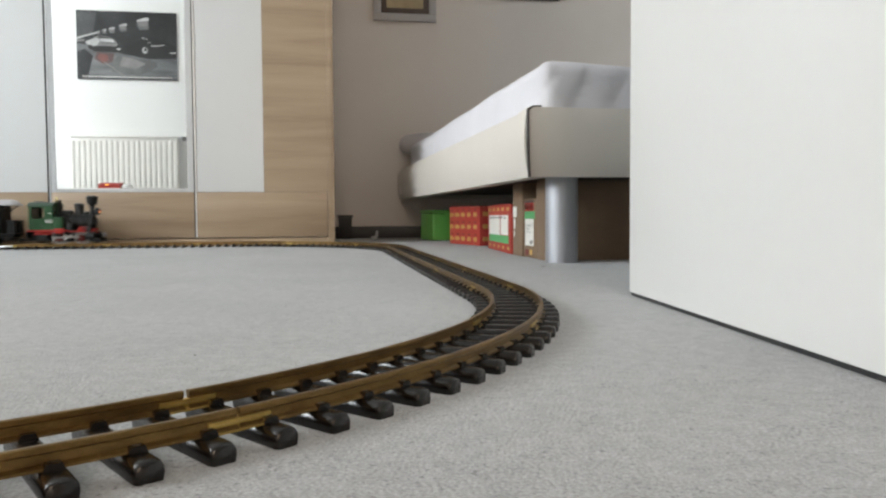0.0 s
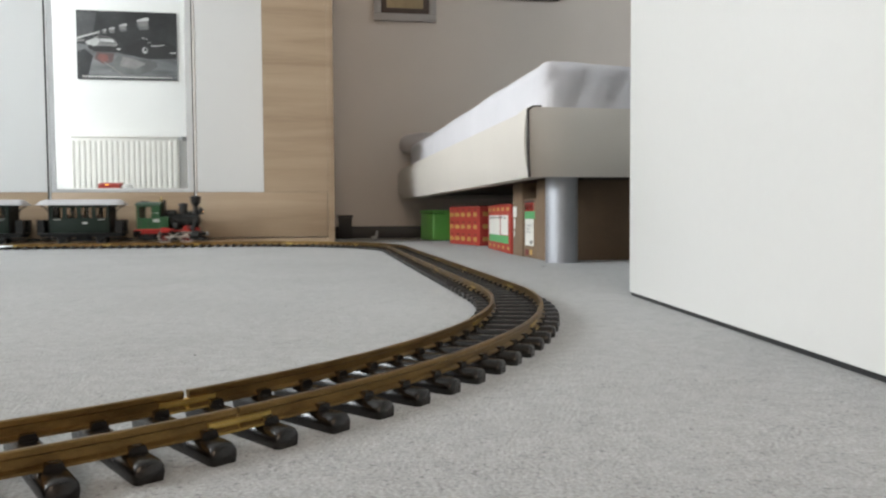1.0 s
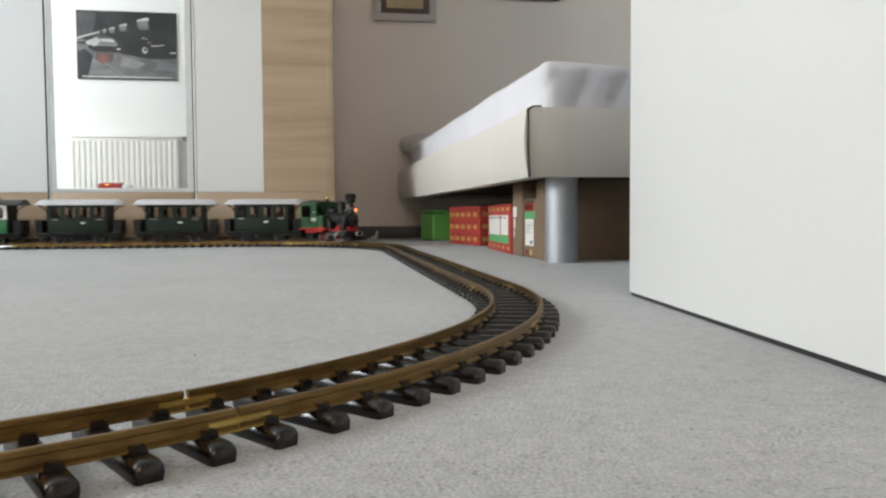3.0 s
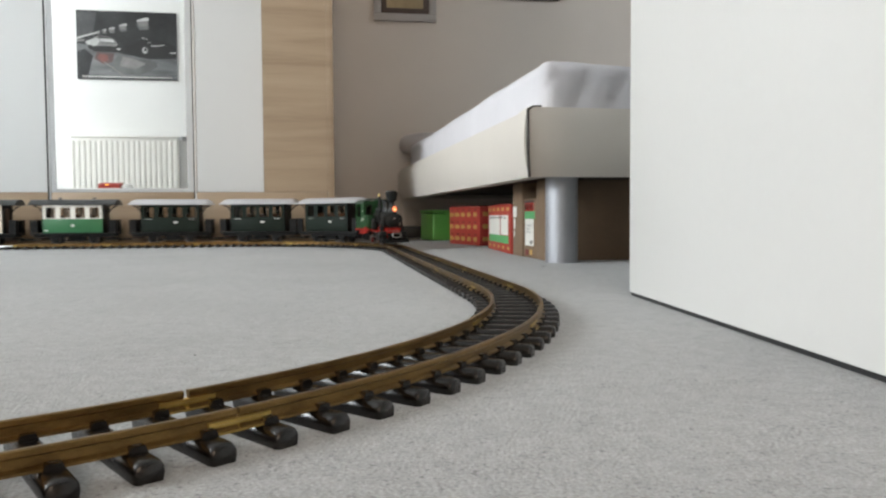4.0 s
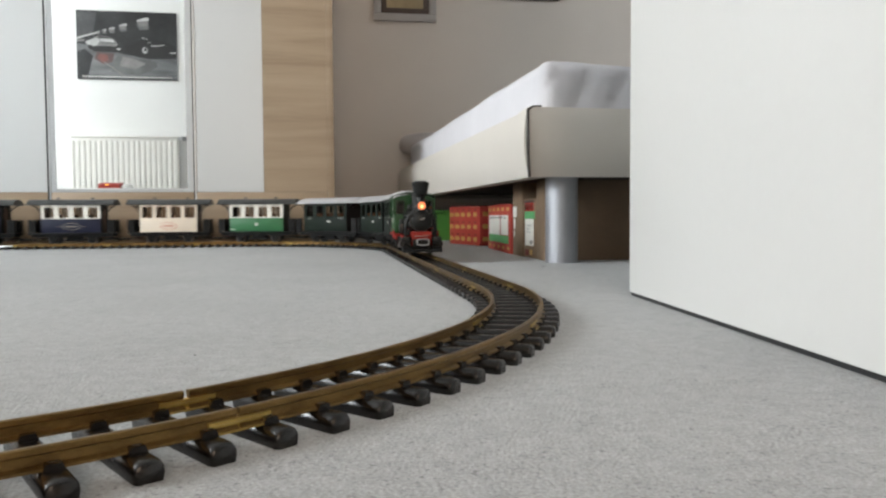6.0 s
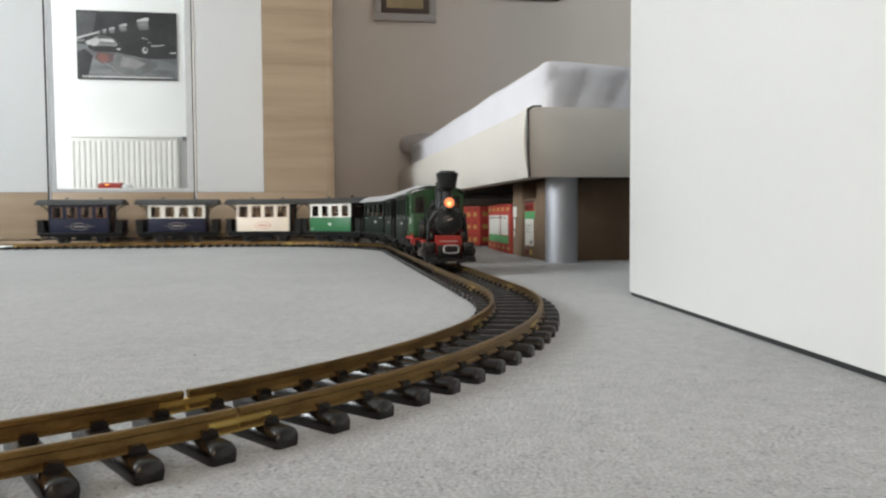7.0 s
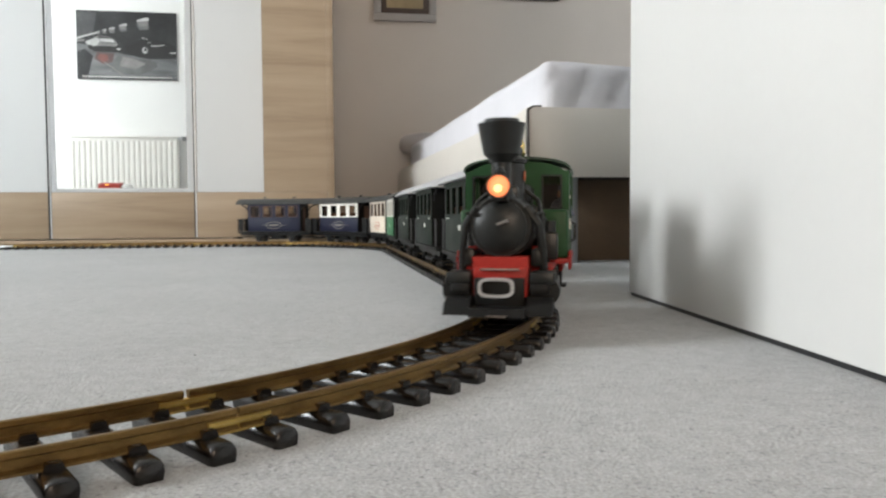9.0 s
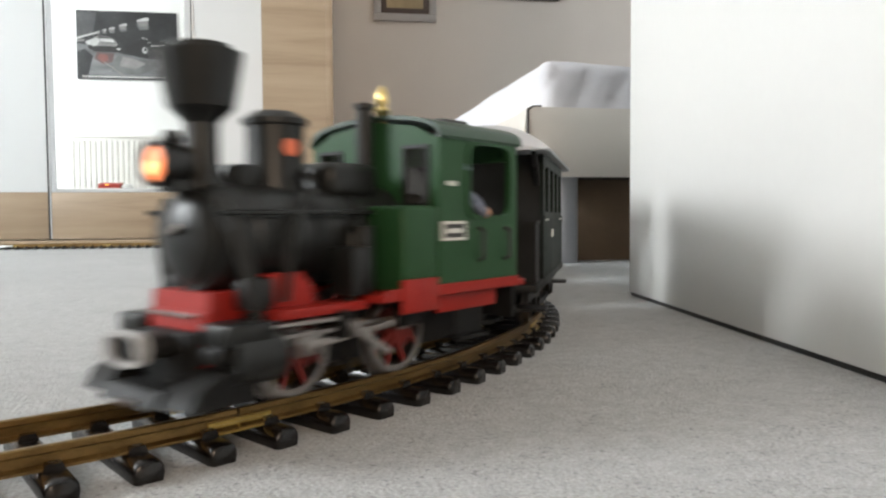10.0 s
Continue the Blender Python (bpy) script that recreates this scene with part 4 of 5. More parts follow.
def locomotive():
    e = thing("toy_locomotive", "green, black and red toy steam locomotive with lit headlamp", "toy locomotive")
    alongx = Matrix.Rotation(radians(90), 4, "Y")
    # chassis
    part("chassis", abox(-0.105, 0.11, -0.020, 0.020, 0.030, 0.055, 0.001), FRAMEBLACK, e)
    for s in (-1, 1):
        y0, y1 = sorted((0.020 * s, 0.050 * s))
        part("footplate", abox(-0.108, 0.022, y0, y1, 0.0615, 0.0655, 0.0008), REDPAINT, e)
        part("running_board", abox(0.0222, 0.078, *sorted((0.020 * s, 0.040 * s)), 0.0585, 0.0630, 0.0006), REDPAINT, e)
        part("side_box", abox(0.020, 0.034, *sorted((0.0235 * s, 0.0420 * s)), 0.0656, 0.0900, 0.002), BOILER, e)
        part("side_box", abox(0.074, 0.090, *sorted((0.0230 * s, 0.0340 * s)), 0.0632, 0.0780, 0.003), BOILER, e)
        part("frame_side", abox(-0.086, -0.030, *sorted((0.040 * s, 0.043 * s)), 0.051, 0.0612, 0.0005), REDPAINT, e)
        part("frame_side", aprism([(0.0, 0.0612), (0.085, 0.0612), (0.085, 0.054), (0.055, 0.050), (0.03, 0.054), (0.0, 0.050)], "y", *sorted((0.020 * s, 0.023 * s))), FRAMEBLACK, e)
        part("splasher", aprism([(0.048, 0.0632), (0.0755, 0.0632), (0.0755, 0.079), (0.057, 0.079), (0.050, 0.072)], "y", *sorted((0.0235 * s, 0.0300 * s))), REDPAINT, e)
    # boiler on its saddle
    m = Matrix.Translation((-0.0225, 0, 0.096)) @ alongx
    part("boiler", lathe([(0.026, 0.0), (0.026, 0.0945), (0.0268, 0.0955), (0.0268, 0.0985), (0.026, 0.0995), (0.026, 0.1155), (0.0245, 0.1185)], m, 36), BOILER, e)
    for x in (0.012, 0.038, 0.072):
        part("boiler_band", lathe([(0.0264, 0.0), (0.0266, 0.001), (0.0266, 0.003), (0.0264, 0.004)], Matrix.Translation((x, 0, 0.096)) @ alongx, 36), FRAMEBLACK, e)
    part("smokebox_door", lathe([(0.0215, 0.0), (0.0215, 0.002), (0.018, 0.005), (0.008, 0.0075), (0.001, 0.008)], Matrix.Translation((0.0962, 0, 0.096)) @ alongx, 32), BOILER, e)
    part("door_latch", pipe(bmesh.new(), [(0.1050, -0.002, 0.098), (0.1070, 0.007, 0.101)], 0.0014, 6), STEEL, e)
    part("door_hinge", abox(0.0966, 0.1012, -0.021, -0.004, 0.104, 0.107), FRAMEBLACK, e)
    # red front: saddle and beam
    part("saddle", aprism([(0.076, 0.0555), (0.1030, 0.0555), (0.1015, 0.0718), (0.076, 0.0718)], "y", -0.0225, 0.0225), REDPAINT, e)
    part("buffer_beam", abox(0.092, 0.1040, -0.0222, 0.0222, 0.0395, 0.0635, 0.001), REDPAINT, e)
    part("beam_rail", abox(0.1040, 0.1065, -0.016, 0.016, 0.0612, 0.0625), STEEL, e, "bright handrail bar")
    part("coupling_frame", ring(oval(0, 0.0492, 0.0140, 0.0076, 28, 3.5), oval(0, 0.0492, 0.0118, 0.0055, 28, 3.5), "x", 0.1250, 0.1300), surf("coupling_grey", (0.34, 0.34, 0.34), 0.45, var=0.1), e, "pale grey coupling surround")
    part("coupling_pocket", aprism(oval(0, 0.0492, 0.0117, 0.0054, 24, 3.5), "x", 0.1041, 0.1275), FRAMEBLACK, e)
    for s in (-1, 1):
        bm = aprism([(0.092, 0.027), (0.126, 0.027), (0.121, 0.035), (0.110, 0.040), (0.092, 0.040)], "y", *sorted((0.0226 * s, 0.043 * s)))
        part("rail_guard", bm, FRAMEBLACK, e)
        part("guard_box", abox(0.092, 0.109, *sorted((0.0240 * s, 0.040 * s)), 0.0415, 0.0510, 0.003), FRAMEBLACK, e)
    part("plough", aprism([(0.101, 0.026), (0.129, 0.026), (0.125, 0.0325), (0.106, 0.0328)], "y", -0.0223, 0.0223), FRAMEBLACK, e)
    part("plough_edge", abox(0.126, 0.1305, -0.008, 0.008, 0.0262, 0.0276), STEEL, e)
    # chimney
    part("chimney", lathe([(0.0115, 0.118), (0.0105, 0.122), (0.0078, 0.127), (0.0078, 0.148), (0.0095, 0.150), (0.0150, 0.155), (0.0192, 0.177), (0.0196, 0.180), (0.0150, 0.1805), (0.0140, 0.1835), (0.008, 0.184)], Matrix.Translation((0.089, 0, 0)), 32), BOILER, e)
    # headlamp
    lamp = part("headlamp", lathe([(0.0080, 0.0), (0.0092, 0.002), (0.0092, 0.011), (0.0100, 0.0115), (0.0100, 0.0165), (0.0091, 0.0166), (0.0089, 0.0125), (0.001, 0.0124)], Matrix.Translation((0.098, 0, 0.1285)) @ alongx, 28), BOILER, e)
    part("lens", lathe([(0.0087, 0.0), (0.0080, 0.0014), (0.005, 0.0026), (0.001, 0.003)], Matrix.Translation((0.1107, 0, 0.1285)) @ alongx, 28), LAMPGLOW, lamp, "glowing orange lens")
    part("bulb", lathe([(0.001, 0.0), (0.0032, 0.0008), (0.0032, 0.0012), (0.001, 0.0018)], Matrix.Translation((0.1132, 0, 0.1265)) @ alongx, 12), LAMPCORE, lamp)
    part("lamp_cap", lathe([(0.004, 0.0), (0.005, 0.002), (0.003, 0.006), (0.0005, 0.0065)], Matrix.Translation((0.104, 0, 0.1375)), 14), BOILER, lamp)
    part("lamp_bracket", abox(0.090, 0.108, -0.006, 0.006, 0.1165, 0.1215), BOILER, e)
    # domes
    part("steam_dome", lathe([(0.0165, 0.112), (0.0145, 0.121), (0.0145, 0.150), (0.0165, 0.151), (0.0165, 0.1535), (0.010, 0.1575), (0.002, 0.158)], Matrix.Translation((0.047, 0, 0)), 28), BOILER, e)
    # orange glint on the dome's side, put in as a coloured disc
    part("dome_glint", lathe([(0.0045, 0.0), (0.0045, 0.0008), (0.0010, 0.0012)], Matrix.Translation((0.049, 0.0144, 0.139)) @ Matrix.Rotation(radians(-90), 4, "X"), 14), surf("orange_red_glint", (0.62, 0.14, 0.06), 0.4), e, "small orange disc put in as a glint on the dome")
    part("sand_dome", abox(-0.0105, 0.0265, -0.0185, 0.0185, 0.114, 0.1335, 0.006, 3), BOILER, e)
    part("filler_box", abox(0.064, 0.078, -0.012, 0.012, 0.117, 0.130, 0.003), BOILER, e)
    for s in (-1, 1):
        part("boiler_pipe", pipe(bmesh.new(), [(0.042, 0.014 * s, 0.128), (0.044, 0.026 * s, 0.118), (0.062, 0.031 * s, 0.100), (0.068, 0.032 * s, 0.066)], 0.0022, 8), BOILER, e)
        part("handrail", pipe(bmesh.new(), [(-0.003, 0.0285 * s, 0.107), (0.100, 0.0285 * s, 0.107)], 0.0012, 6), BOILER, e)
        part("air_pump", atube((0.020, 0.034 * s, 0.068), (0.020, 0.034 * s, 0.100), 0.006, seg=14), BOILER, e)
        part("side_tank", abox(-0.0225, 0.0062, *sorted((0.0225 * s, 0.0502 * s)), 0.0655, 0.1105, 0.0028, 3), GREEN, e)
    # cab
    x0, x1, hw, zb, ze = -0.0985, -0.0226, 0.050, 0.066, 0.148
    for s in (-1, 1):
        y0, y1 = sorted((hw * s, (hw - 0.003) * s))
        bm = ring(oval((x0 + x1) / 2, (zb + ze) / 2, (x1 - x0) / 2, (ze - zb) / 2, 40, 90), oval(-0.0700, 0.1252, 0.0205, 0.0205, 40, 6), "y", y0, y1)
        part("cab_side", bm, GREEN, e)
        yy = sorted((hw * s, (hw + 0.0012) * s))
        oo, ii = oval(-0.0700, 0.1252, 0.0232, 0.0226, 32, 6), oval(-0.0700, 0.1252, 0.0202, 0.0202, 32, 6)
        part("window_rim", ring(oo, ii, "y", *yy), GREEN, e)
        plate = part("number_plate", abox(-0.0445, -0.0245, *yy, 0.0920, 0.1015), BLACKINK, e, "black plate with pale border")
        part("plate_border", ring([(-0.0450, 0.0915), (-0.0240, 0.0915), (-0.0240, 0.1020), (-0.0450, 0.1020)], [(-0.0436, 0.0930), (-0.0254, 0.0930), (-0.0254, 0.1005), (-0.0436, 0.1005)], "y", yy[0] - (0.0003 if s < 0 else 0), yy[1] + (0.0003 if s > 0 else 0)), PLATE, plate)
        part("text_bar", abox(-0.0415, -0.0275, yy[0] - (0.0003 if s < 0 else 0), yy[1] + (0.0003 if s > 0 else 0), 0.0955, 0.0980), PLATE, plate)
        part("maker_plate", abox(-0.0370, -0.0290, *yy, 0.1215, 0.1240), PLATE, e, "small pale plate")
        for x in (-0.0585, -0.0853):
            hy = hw * s
            part("grab_rail", pipe(bmesh.new(), [(x, hy, 0.0980), (x, hy + 0.004 * s, 0.0962), (x, hy + 0.004 * s, 0.0808), (x, hy, 0.0790)], 0.0011, 6), BLACKINK, e)
        part("cab_rim", abox(x0, 0.0215, *sorted(((hw + 0.0003) * s, (hw + 0.0016) * s)), zb - 0.0035, zb + 0.002), REDPAINT, e)
        part("tank_step", abox(-0.0190, 0.0100, *sorted((0.0506 * s, 0.0530 * s)), 0.055, 0.0725, 0.001), REDPAINT, e)
        part("step", abox(-0.075, -0.045, *sorted((0.036 * s, 0.046 * s)), 0.034, 0.036), FRAMEBLACK, e)
        part("step_hanger", abox(-0.073, -0.047, *sorted((0.0395 * s, 0.0415 * s)), 0.036, 0.0509), FRAMEBLACK, e)
    # cab front with two windows, its rear closed by a dark sheet
    bm = bmesh.new()
    box(bm, x1 - 0.003, x1, -hw + 0.003, hw - 0.003, zb, 0.1105)
    box(bm, x1 - 0.003, x1, -0.024, 0.024, 0.1105, 0.1440)
    for s in (-1, 1):
        box(bm, x1 - 0.003, x1, *sorted((hw * s - 0.003 * s, hw * s - 0.0065 * s)), 0.1105, 0.1440)
    prism(bm, [(-hw + 0.003, 0.1440), (hw - 0.003, 0.1440), (hw - 0.003, 0.1475), (0.033, 0.1545), (0, 0.1590), (-0.033, 0.1545), (-hw + 0.003, 0.1475)], "x", x1 - 0.003, x1)
    part("cab_front", bm, GREEN, e)
    for s in (-1, 1):
        u0, u1 = sorted((0.024 * s, 0.0435 * s))
        fp = part("front_pane", abox(x1 - 0.0016, x1 - 0.0010, u0 + 0.001, u1 - 0.001, 0.1115, 0.1430), PANE, e, soft=False)
        fp.visible_shadow = False
        part("front_window", ring([(u0, 0.1105), (u1, 0.1105), (u1, 0.1440), (u0, 0.1440)], [(u0 + 0.0017, 0.1122), (u1 - 0.0017, 0.1122), (u1 - 0.0017, 0.1423), (u0 + 0.0017, 0.1423)], "x", x1 - 0.002, x1 + 0.0012), BOILER, e)
    # black here puts the shade inside the cab into the sheet's colour
    part("cab_rear_shade", aprism([(-hw + 0.003, zb), (hw - 0.003, zb), (hw - 0.003, 0.1378), (-hw + 0.003, 0.1378)], "x", x0, x0 + 0.003), BOILER, e)
    part("rear_gable", aprism([(-hw + 0.003, 0.138), (hw - 0.003, 0.138), (hw - 0.003, 0.1475), (0.033, 0.1545), (0, 0.1590), (-0.033, 0.1545), (-hw + 0.003, 0.1475)], "x", x0, x0 + 0.003), GREEN, e)
    part("backhead", abox(-0.046, -0.0258, -0.02, 0.02, 0.066, 0.118, 0.003), BOILER, e)
    outer = [(0.0520 * math.cos(math.pi * k / 16), 0.1485 + 0.0135 * math.sin(math.pi * k / 16) ** 0.8) for k in range(17)]
    inner = [(0.0512 * math.cos(math.pi * k / 16), 0.1468 + 0.0130 * math.sin(math.pi * k / 16) ** 0.8) for k in range(16, -1, -1)]
    part("cab_roof", aprism(outer + inner, "x", x0 - 0.003, x1 + 0.0012), surf("dark_green_roof", (0.014, 0.042, 0.022), 0.45, var=0.1), e)
    part("roof_hatch", abox(-0.094, -0.068, -0.017, 0.017, 0.1595, 0.165, 0.002), ROOFDARK, e)
    part("whistle", lathe([(0.0050, 0.116), (0.0048, 0.165), (0.0062, 0.166), (0.0062, 0.1685), (0.004, 0.169)], Matrix.Translation((-0.0160, 0.001, 0)), 16), BOILER, e)
    part("bell", lathe([(0.002, 0.158), (0.0030, 0.162), (0.0048, 0.166), (0.0030, 0.168), (0.0040, 0.172), (0.0028, 0.1765), (0.001, 0.180)], Matrix.Translation((-0.0275, 0.004, 0)), 16), BRASSBELL, e, "polished brass bell")
    part("roof_lamp", lathe([(0.004, 0.148), (0.0045, 0.153), (0.003, 0.157)], Matrix.Translation((-0.092, 0.036, 0)), 12), ROOFDARK, e)
    # cylinders and valve gear
    def ahead(ob):
        ob.location.x = 0.012
    for s in (-1, 1):
        bm = atube((0.066, 0.036 * s, 0.044), (0.091, 0.036 * s, 0.044), 0.0115, seg=24)
        box(bm, 0.070, 0.096, *sorted((0.024 * s, 0.044 * s)), 0.050, 0.060, 0.002)
        ahead(part("cylinder", bm, BOILER, e))
        ahead(part("cylinder_cover", atube((0.064, 0.036 * s, 0.044), (0.066, 0.036 * s, 0.044), 0.0095, seg=20), BOILER, e))
        ahead(part("slide_bar", abox(0.030, 0.066, *sorted((0.037 * s, 0.040 * s)), 0.0500, 0.0518), STEEL, e))
        ahead(part("valve_link", pipe(bmesh.new(), [(0.028, 0.040 * s, 0.0560), (0.012, 0.041 * s, 0.0440), (-0.004, 0.041 * s, 0.0350)], 0.0020, 8), STEEL, e))
        ahead(part("valve_rod", pipe(bmesh.new(), [(0.072, 0.039 * s, 0.0565), (0.028, 0.040 * s, 0.0560)], 0.0014, 6), STEEL, e))
        part("sand_pipe", pipe(bmesh.new(), [(0.010, 0.026 * s, 0.110), (0.026, 0.033 * s, 0.096), (0.029, 0.034 * s, 0.062), (0.018, 0.031 * s, 0.030)], 0.0013, 6), BOILER, e)
        ahead(part("slide_bracket", abox(0.026, 0.031, *sorted((0.023 * s, 0.043 * s)), 0.046, 0.0600, 0.001), FRAMEBLACK, e))
        ahead(part("axle_box", abox(-0.034, -0.016, *sorted((0.0335 * s, 0.0390 * s)), 0.046, 0.0600, 0.001), FRAMEBLACK, e))
        part("steam_pipe", pipe(bmesh.new(), [(0.094, 0.020 * s, 0.112), (0.092, 0.030 * s, 0.098), (0.088, 0.033 * s, 0.078), (0.085, 0.034 * s, 0.056)], 0.0035, 10), BOILER, e)
        ahead(part("brake_hanger", pipe(bmesh.new(), [(0.012, 0.030 * s, 0.055), (0.014, 0.030 * s, 0.026)], 0.0016, 6), FRAMEBLACK, e))
    coupler(e, -0.108, -1)
    part("rear_beam", abox(-0.113, -0.108, -0.04, 0.04, 0.040, 0.064, 0.001), FRAMEBLACK, e)
    axles = [wheelset(e, x, 0.0215, True, DEEPRED, TYRESTEEL) for x in (-0.013, 0.059)]
    rods = []
    for s in (-1, 1):
        bm = abox(-0.036, 0.036, *sorted((0.0295 * s, 0.0315 * s)), -0.0022, 0.0022, 0.0005)
        for x in (-0.036, 0.036):
            tube(bm, (x, 0.0280 * s, 0), (x, 0.0330 * s, 0), 0.0045, seg=14)
        rods.append(part("coupling_rod", bm, STEEL, e))
    mains = []
    for s in (-1, 1):
        bm = abox(0.0, 0.068, *sorted((0.0345 * s, 0.0365 * s)), -0.0018, 0.0018, 0.0005)
        tube(bm, (0.0, 0.0330 * s, 0), (0.0, 0.0375 * s, 0), 0.0045, seg=14)
        box(bm, 0.063, 0.073, *sorted((0.0335 * s, 0.0390 * s)), -0.004, 0.006, 0.001)
        mains.append(part("driving_rod", bm, STEEL, e))
    return e, axles, rods, mains


engine, engine_axles, engine_rods, engine_mains = locomotive()
def toy_figure():
    """A driver leaning out of the side window, one plain mesh."""
    bm = lathe([(0.0060, 0.068), (0.0075, 0.085), (0.0085, 0.104), (0.0090, 0.113), (0.0078, 0.119), (0.0034, 0.1215), (0.0034, 0.1228), (0.0056, 0.1255), (0.0058, 0.1300), (0.0066, 0.1312), (0.0052, 0.1340), (0.001, 0.1352)], Matrix.Translation((-0.0490, 0.0365, 0)), 16)
    pipe(bm, [(-0.0535, 0.0430, 0.1165), (-0.0590, 0.0470, 0.1120), (-0.0620, 0.0500, 0.1078)], 0.0030, 8)
    bmesh.ops.create_icosphere(bm, subdivisions=2, radius=0.0034, matrix=Matrix.Translation((-0.0635, 0.0512, 0.1068)))
    for v in bm.verts:
        if v.co.y < 0.047 or v.co.z > 0.114:
            v.co.y += max(0.0, v.co.z - 0.104) * 0.3
    ob = solid("toy_figure", bm, surf("grey_blue_figure_plastic", (0.13, 0.15, 0.21), 0.6, var=0.2), "small grey-blue plastic driver figure leaning from the cab", "toy figure")
    ob.data.materials.append(surf("tan_figure_plastic", (0.42, 0.22, 0.12), 0.6, var=0.1))
    for p in ob.data.polygons:
        if 0.1225 < p.center.z < 0.1306 or p.center.x < -0.0625:
            p.material_index = 1
    return ob


figure = toy_figure()

COACHES = []
for args in (("dark green toy coach with rounded silver roof", COACHGREEN, COACHGREEN, COACHGREEN, ROOFSILVER, True, "plate"),
             ("dark green toy coach with rounded silver roof", COACHGREEN, COACHGREEN, COACHGREEN, ROOFSILVER, True, "plate"),
             ("dark green toy coach with rounded silver roof", COACHGREEN, COACHGREEN, COACHGREEN, ROOFSILVER, True, "plate"),
             ("green and ivory toy coach with flat dark roof", BRIGHTGREEN, IVORY, IVORY, ROOFDARK, False, "small"),
             ("cream toy coach with red oval emblem and dark roof", CREAM, CREAM, WALNUT, ROOFDARK, False, "oval"),
             ("blue and ivory toy coach with dark roof", BLUE, IVORY, IVORY, ROOFDARK, False, "oval"),
             ("dark blue toy coach with brown windows and dark roof", BLUE, BLUE, WALNUT, ROOFDARK, False, "oval")):
    COACHES.append(coach(*args))


# ---- the track, section by section ----
def rail_section(s0, s1, off, step=0.012):
    """A rail with foot, web and head, swept along the way at a sideways distance."""
    prof = [(-0.0034, 0.0078), (0.0034, 0.0078), (0.0034, 0.0089), (0.0009, 0.0100), (0.0009, 0.0136), (0.0017, 0.0144), (0.0017, 0.0166), (0.0011, 0.0170), (-0.0011, 0.0170), (-0.0017, 0.0166), (-0.0017, 0.0144), (-0.0009, 0.0136), (-0.0009, 0.0100), (-0.0034, 0.0089)]
    bm = bmesh.new()
    n = max(2, round((s1 - s0) / step))
    rings = []
    for i in range(n + 1):
        p, h = way(s0 + (s1 - s0) * i / n)
        d = Vector((-math.sin(h), math.cos(h), 0))
        rings.append([bm.verts.new(p + d * (off + u) + Vector((0, 0, z + 0.0012))) for u, z in prof])
    k = len(prof)
    for a, b in zip(rings, rings[1:]):
        for i in range(k):
            bm.faces.new((a[i], a[(i + 1) % k], b[(i + 1) % k], b[i]))
    bm.faces.new(rings[0])
    bm.faces.new(rings[-1])
    return bm


def tie_mesh():
    bm = bmesh.new()
    prof = [(-0.0060, 0.0), (0.0060, 0.0), (0.0066, 0.0030), (0.0062, 0.0058), (0.0048, 0.0080), (0.0024, 0.0090), (-0.0024, 0.0090), (-0.0048, 0.0080), (-0.0062, 0.0058), (-0.0066, 0.0030)]
    rings = []
    for y, k in ((-0.0417, 0.80), (-0.0408, 0.92), (-0.0388, 1.0), (0.0388, 1.0), (0.0408, 0.92), (0.0417, 0.80)):
        rings.append([bm.verts.new((u * k, y, 0.0036 + (z - 0.0036) * k if z > 0.0036 else z)) for u, z in prof])
    for a, b in zip(rings, rings[1:]):
        for q in range(len(prof)):
            bm.faces.new((a[q], a[(q + 1) % len(prof)], b[(q + 1) % len(prof)], b[q]))
    bm.faces.new(rings[0])
    bm.faces.new(rings[-1])
    for y in (-0.024, 0.024):
        for s in (-1, 1):
            prism(bm, [(-0.0042, 0.0086), (0.0042, 0.0086), (0.0028, 0.0118), (-0.0028, 0.0118)], "y", *sorted((y + s * 0.0014, y + s * 0.0052)))
    me = mesh_of("tie", bm, TIEMAT)
    smooth(me, 50)
    return me


TIE = tie_mesh()
JOINTS = [-3.39 + 0.3 * k for k in range(12)] + [0.25, 0.57, 0.88, 1.19, 1.50, 1.81, 2.12, 2.445, 2.771, 3.094, 3.417, 3.74]
for s0, s1 in zip(JOINTS, JOINTS[1:]):
    straight = s1 <= 0.01 or S_FAR - 0.02 <= s0 and s1 <= S_FAR + RUN + 0.03 or s0 > S_FAR + RUN + S_NEAR
    sec = thing("track_section", ("straight" if straight else "curved") + " toy railway track with brass rails and dark sleepers", "toy track", "sections of the toy railway")
    for off in (-0.0245, 0.0245):
        g = 0.0014 if off < 0 else 0.0006
        part("rail", rail_section(s0 + g, s1 - g, off), BRASS, sec, "tarnished brass rail")
        j = rail_section(s1 - 0.016, s1 + 0.014, off, 0.005)
        for v in j.verts:
            v.co.z = 0.0086 + (v.co.z - 0.0090) * 0.6
        p0, h0 = way(s1)
        d0 = Vector((-math.sin(h0), math.cos(h0), 0))
        for v in j.verts:
            q = (v.co - p0).dot(d0) - off
            v.co += d0 * q * 0.25
        part("rail_joiner", j, JOINER, sec, "bright brass rail joiner")
    n = round((s1 - s0) / 0.0287)
    for i in range(n):
        p, h = way(s0 + (s1 - s0) * (i + 0.5) / n)
        t = link(new("tie", TIE), sec)
        t.matrix_basis = Matrix.Translation(p) @ Matrix.Rotation(h, 4, "Z")


bm = abox(-1.075, -1.035, FAR_LINE - 0.034, FAR_LINE - 0.0275, 0.008, 0.015, 0.001)
box(bm, -1.07, -1.04, FAR_LINE - 0.046, FAR_LINE - 0.034, 0.0092, 0.0125, 0.001)
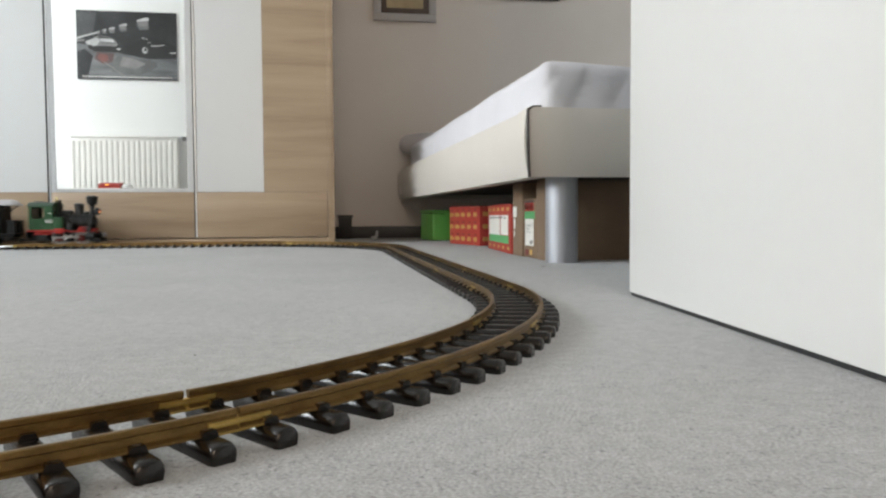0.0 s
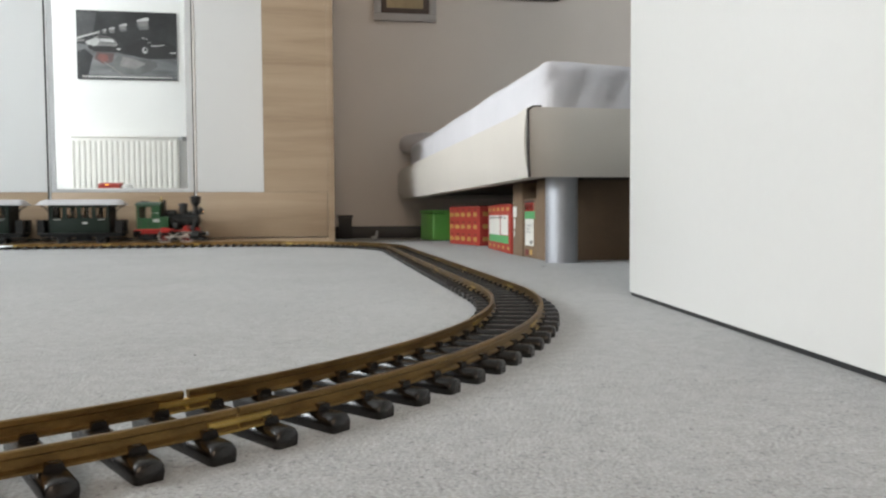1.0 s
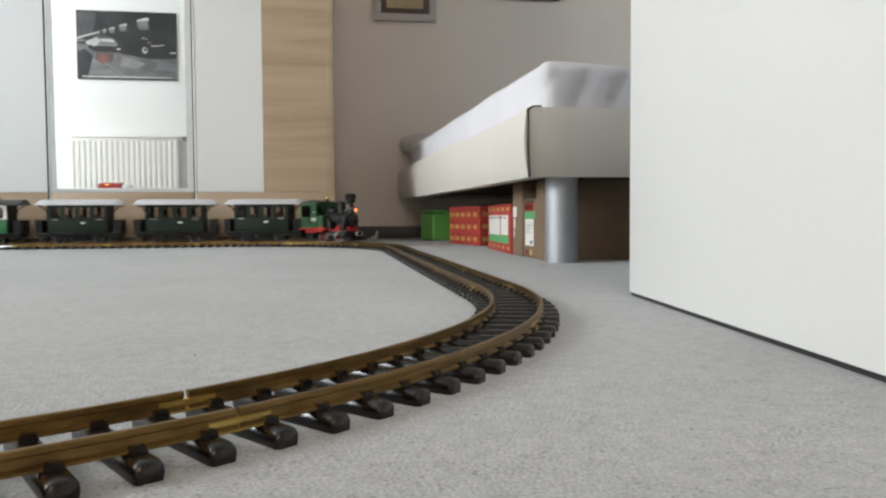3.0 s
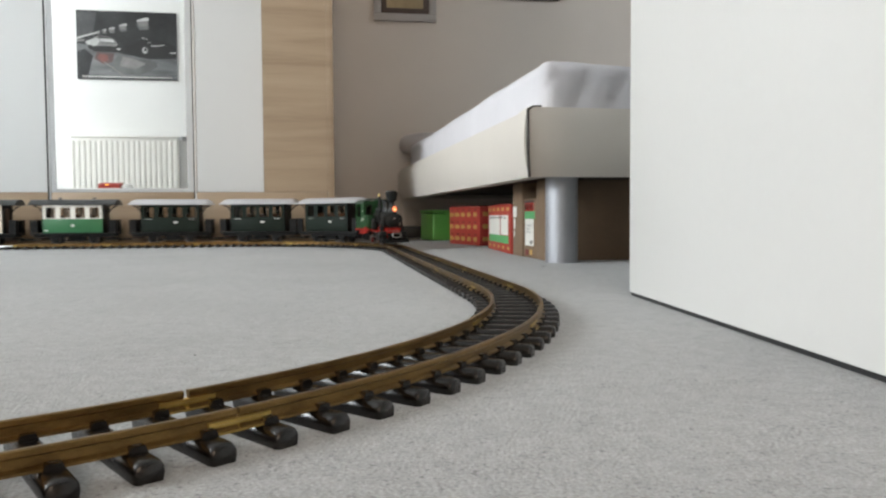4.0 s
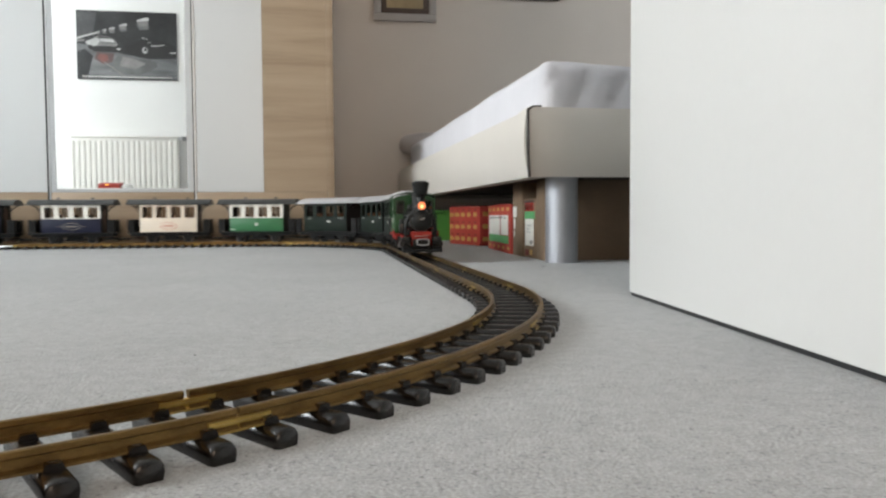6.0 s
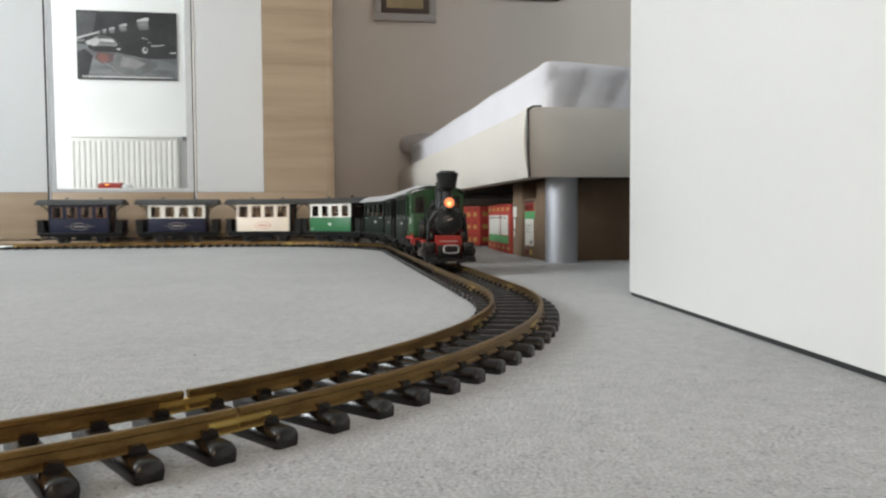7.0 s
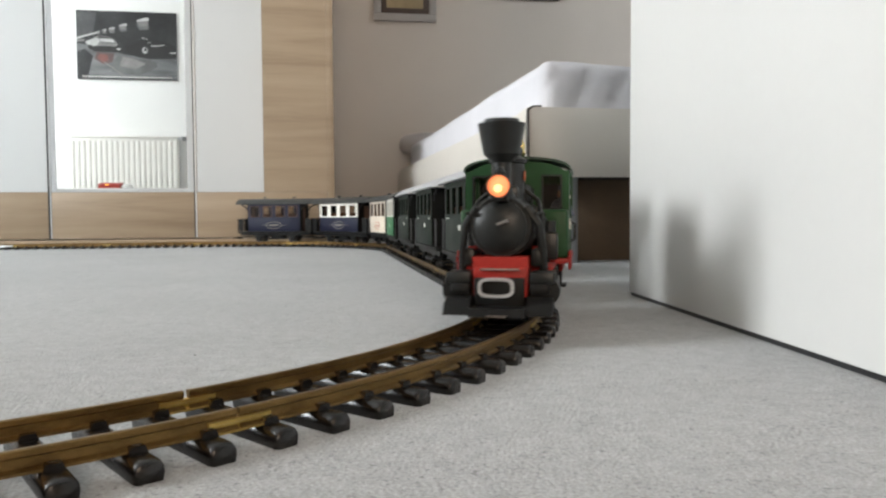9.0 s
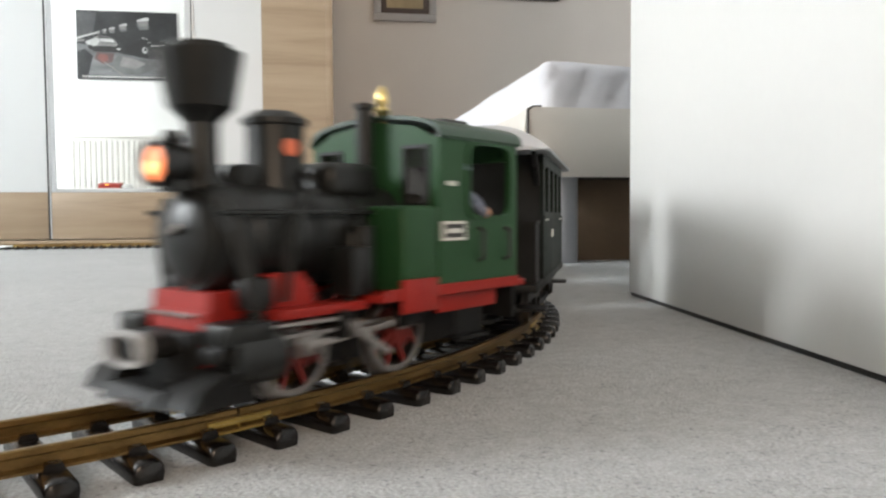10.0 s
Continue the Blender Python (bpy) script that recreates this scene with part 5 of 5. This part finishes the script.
solid("rail_clamp", bm, SILVERTRIM, "small silver power clamp on the rail", "clamp")

# specks of lint on the carpet
FLUFF = surf("dark_lint", (0.06, 0.05, 0.045), 0.9)
for x, y, r in ((-0.096, 0.573, 0.0008), (-0.20, 0.47, 0.0006), (0.395, 0.78, 0.0014), (0.44, 1.44, 0.0016), (0.2, 1.05, 0.0008)):
    bm = bmesh.new()
    bmesh.ops.create_icosphere(bm, subdivisions=1, radius=r, matrix=Matrix.Translation((x, y, r * 0.6)) @ Matrix.Diagonal((1.6, 1.0, 0.6, 1)))
    solid("lint", bm, FLUFF, "tiny dark speck of lint on the carpet", "lint", "specks on the carpet")


# ---- what moves ----
RUNNING = ((0.0, -0.530), (0.5, -0.357), (1.0, -0.186), (1.5, -0.022), (2.0, 0.134), (2.5, 0.290), (4.0, 0.7446), (4.5, 0.889), (5.0, 1.041), (5.5, 1.203),
           (7.0, 1.718), (7.5, 1.886), (8.0, 2.060), (8.5, 2.234), (9.0, 2.400), (9.5, 2.560), (10.0, 2.7223))


def along(t):
    """How far the locomotive's middle has run; the speed changes smoothly from key to key."""
    k = RUNNING
    slope = [(k[min(i + 1, len(k) - 1)][1] - k[max(i - 1, 0)][1]) / (k[min(i + 1, len(k) - 1)][0] - k[max(i - 1, 0)][0]) for i in range(len(k))]
    for i in range(len(k) - 1):
        (a, u), (b, v) = k[i], k[i + 1]
        if t <= b:
            h = b - a
            q = (t - a) / h
            return u * (1 + 2 * q) * (1 - q) ** 2 + v * q * q * (3 - 2 * q) + h * slope[i] * q * (1 - q) ** 2 - h * slope[i + 1] * q * q * (1 - q)
    return k[-1][1]


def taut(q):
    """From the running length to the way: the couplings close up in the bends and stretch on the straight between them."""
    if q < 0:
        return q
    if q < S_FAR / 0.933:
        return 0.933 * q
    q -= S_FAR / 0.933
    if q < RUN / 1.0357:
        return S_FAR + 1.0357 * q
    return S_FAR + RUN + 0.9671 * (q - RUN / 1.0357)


def stand(s, front, rear):
    """The pose of a vehicle whose two axles stand on the way."""
    a, b = way(s + front)[0], way(s + rear)[0]
    d = (a - b).normalized()
    o = a - d * front
    return Matrix.Translation((o.x, o.y, -0.0013)) @ Matrix.Rotation(math.atan2(d.y, d.x), 4, "Z")


def motions():
    steps = [k * 0.25 for k in range(41)]
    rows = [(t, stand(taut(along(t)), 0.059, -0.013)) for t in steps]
    walk(engine, rows)
    walk(figure, rows)
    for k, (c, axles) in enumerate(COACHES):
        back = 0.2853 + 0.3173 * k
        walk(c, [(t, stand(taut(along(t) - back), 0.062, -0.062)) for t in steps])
    fine = [k / 15 for k in range(151)]
    for ob, r in [(a, 0.0215) for a in engine_axles] + [(a, 0.0150) for _, axles in COACHES for a in axles]:
        at = ob.location.copy()
        walk(ob, [(t, Matrix.Translation(at) @ Matrix.Rotation((along(t) - along(0)) / r, 4, "Y")) for t in fine])
    for k, ob in enumerate(engine_rods):
        rows = []
        for t in fine:
            a = (along(t) - along(0)) / 0.0215 + k * math.pi / 2 + math.pi
            rows.append((t, Matrix.Translation((0.023 + 0.009 * math.cos(a), 0, 0.041 - 0.009 * math.sin(a)))))
        walk(ob, rows)
    for k, ob in enumerate(engine_mains):
        rows = []
        for t in fine:
            a = (along(t) - along(0)) / 0.0215 + k * math.pi / 2 + math.pi
            rows.append((t, Matrix.Translation((-0.013 + 0.009 * math.cos(a), 0, 0.041 - 0.009 * math.sin(a))) @ Matrix.Rotation(-math.asin((0.003 + 0.009 * math.sin(a)) / 0.068), 4, "Y")))
        walk(ob, rows)


motions()
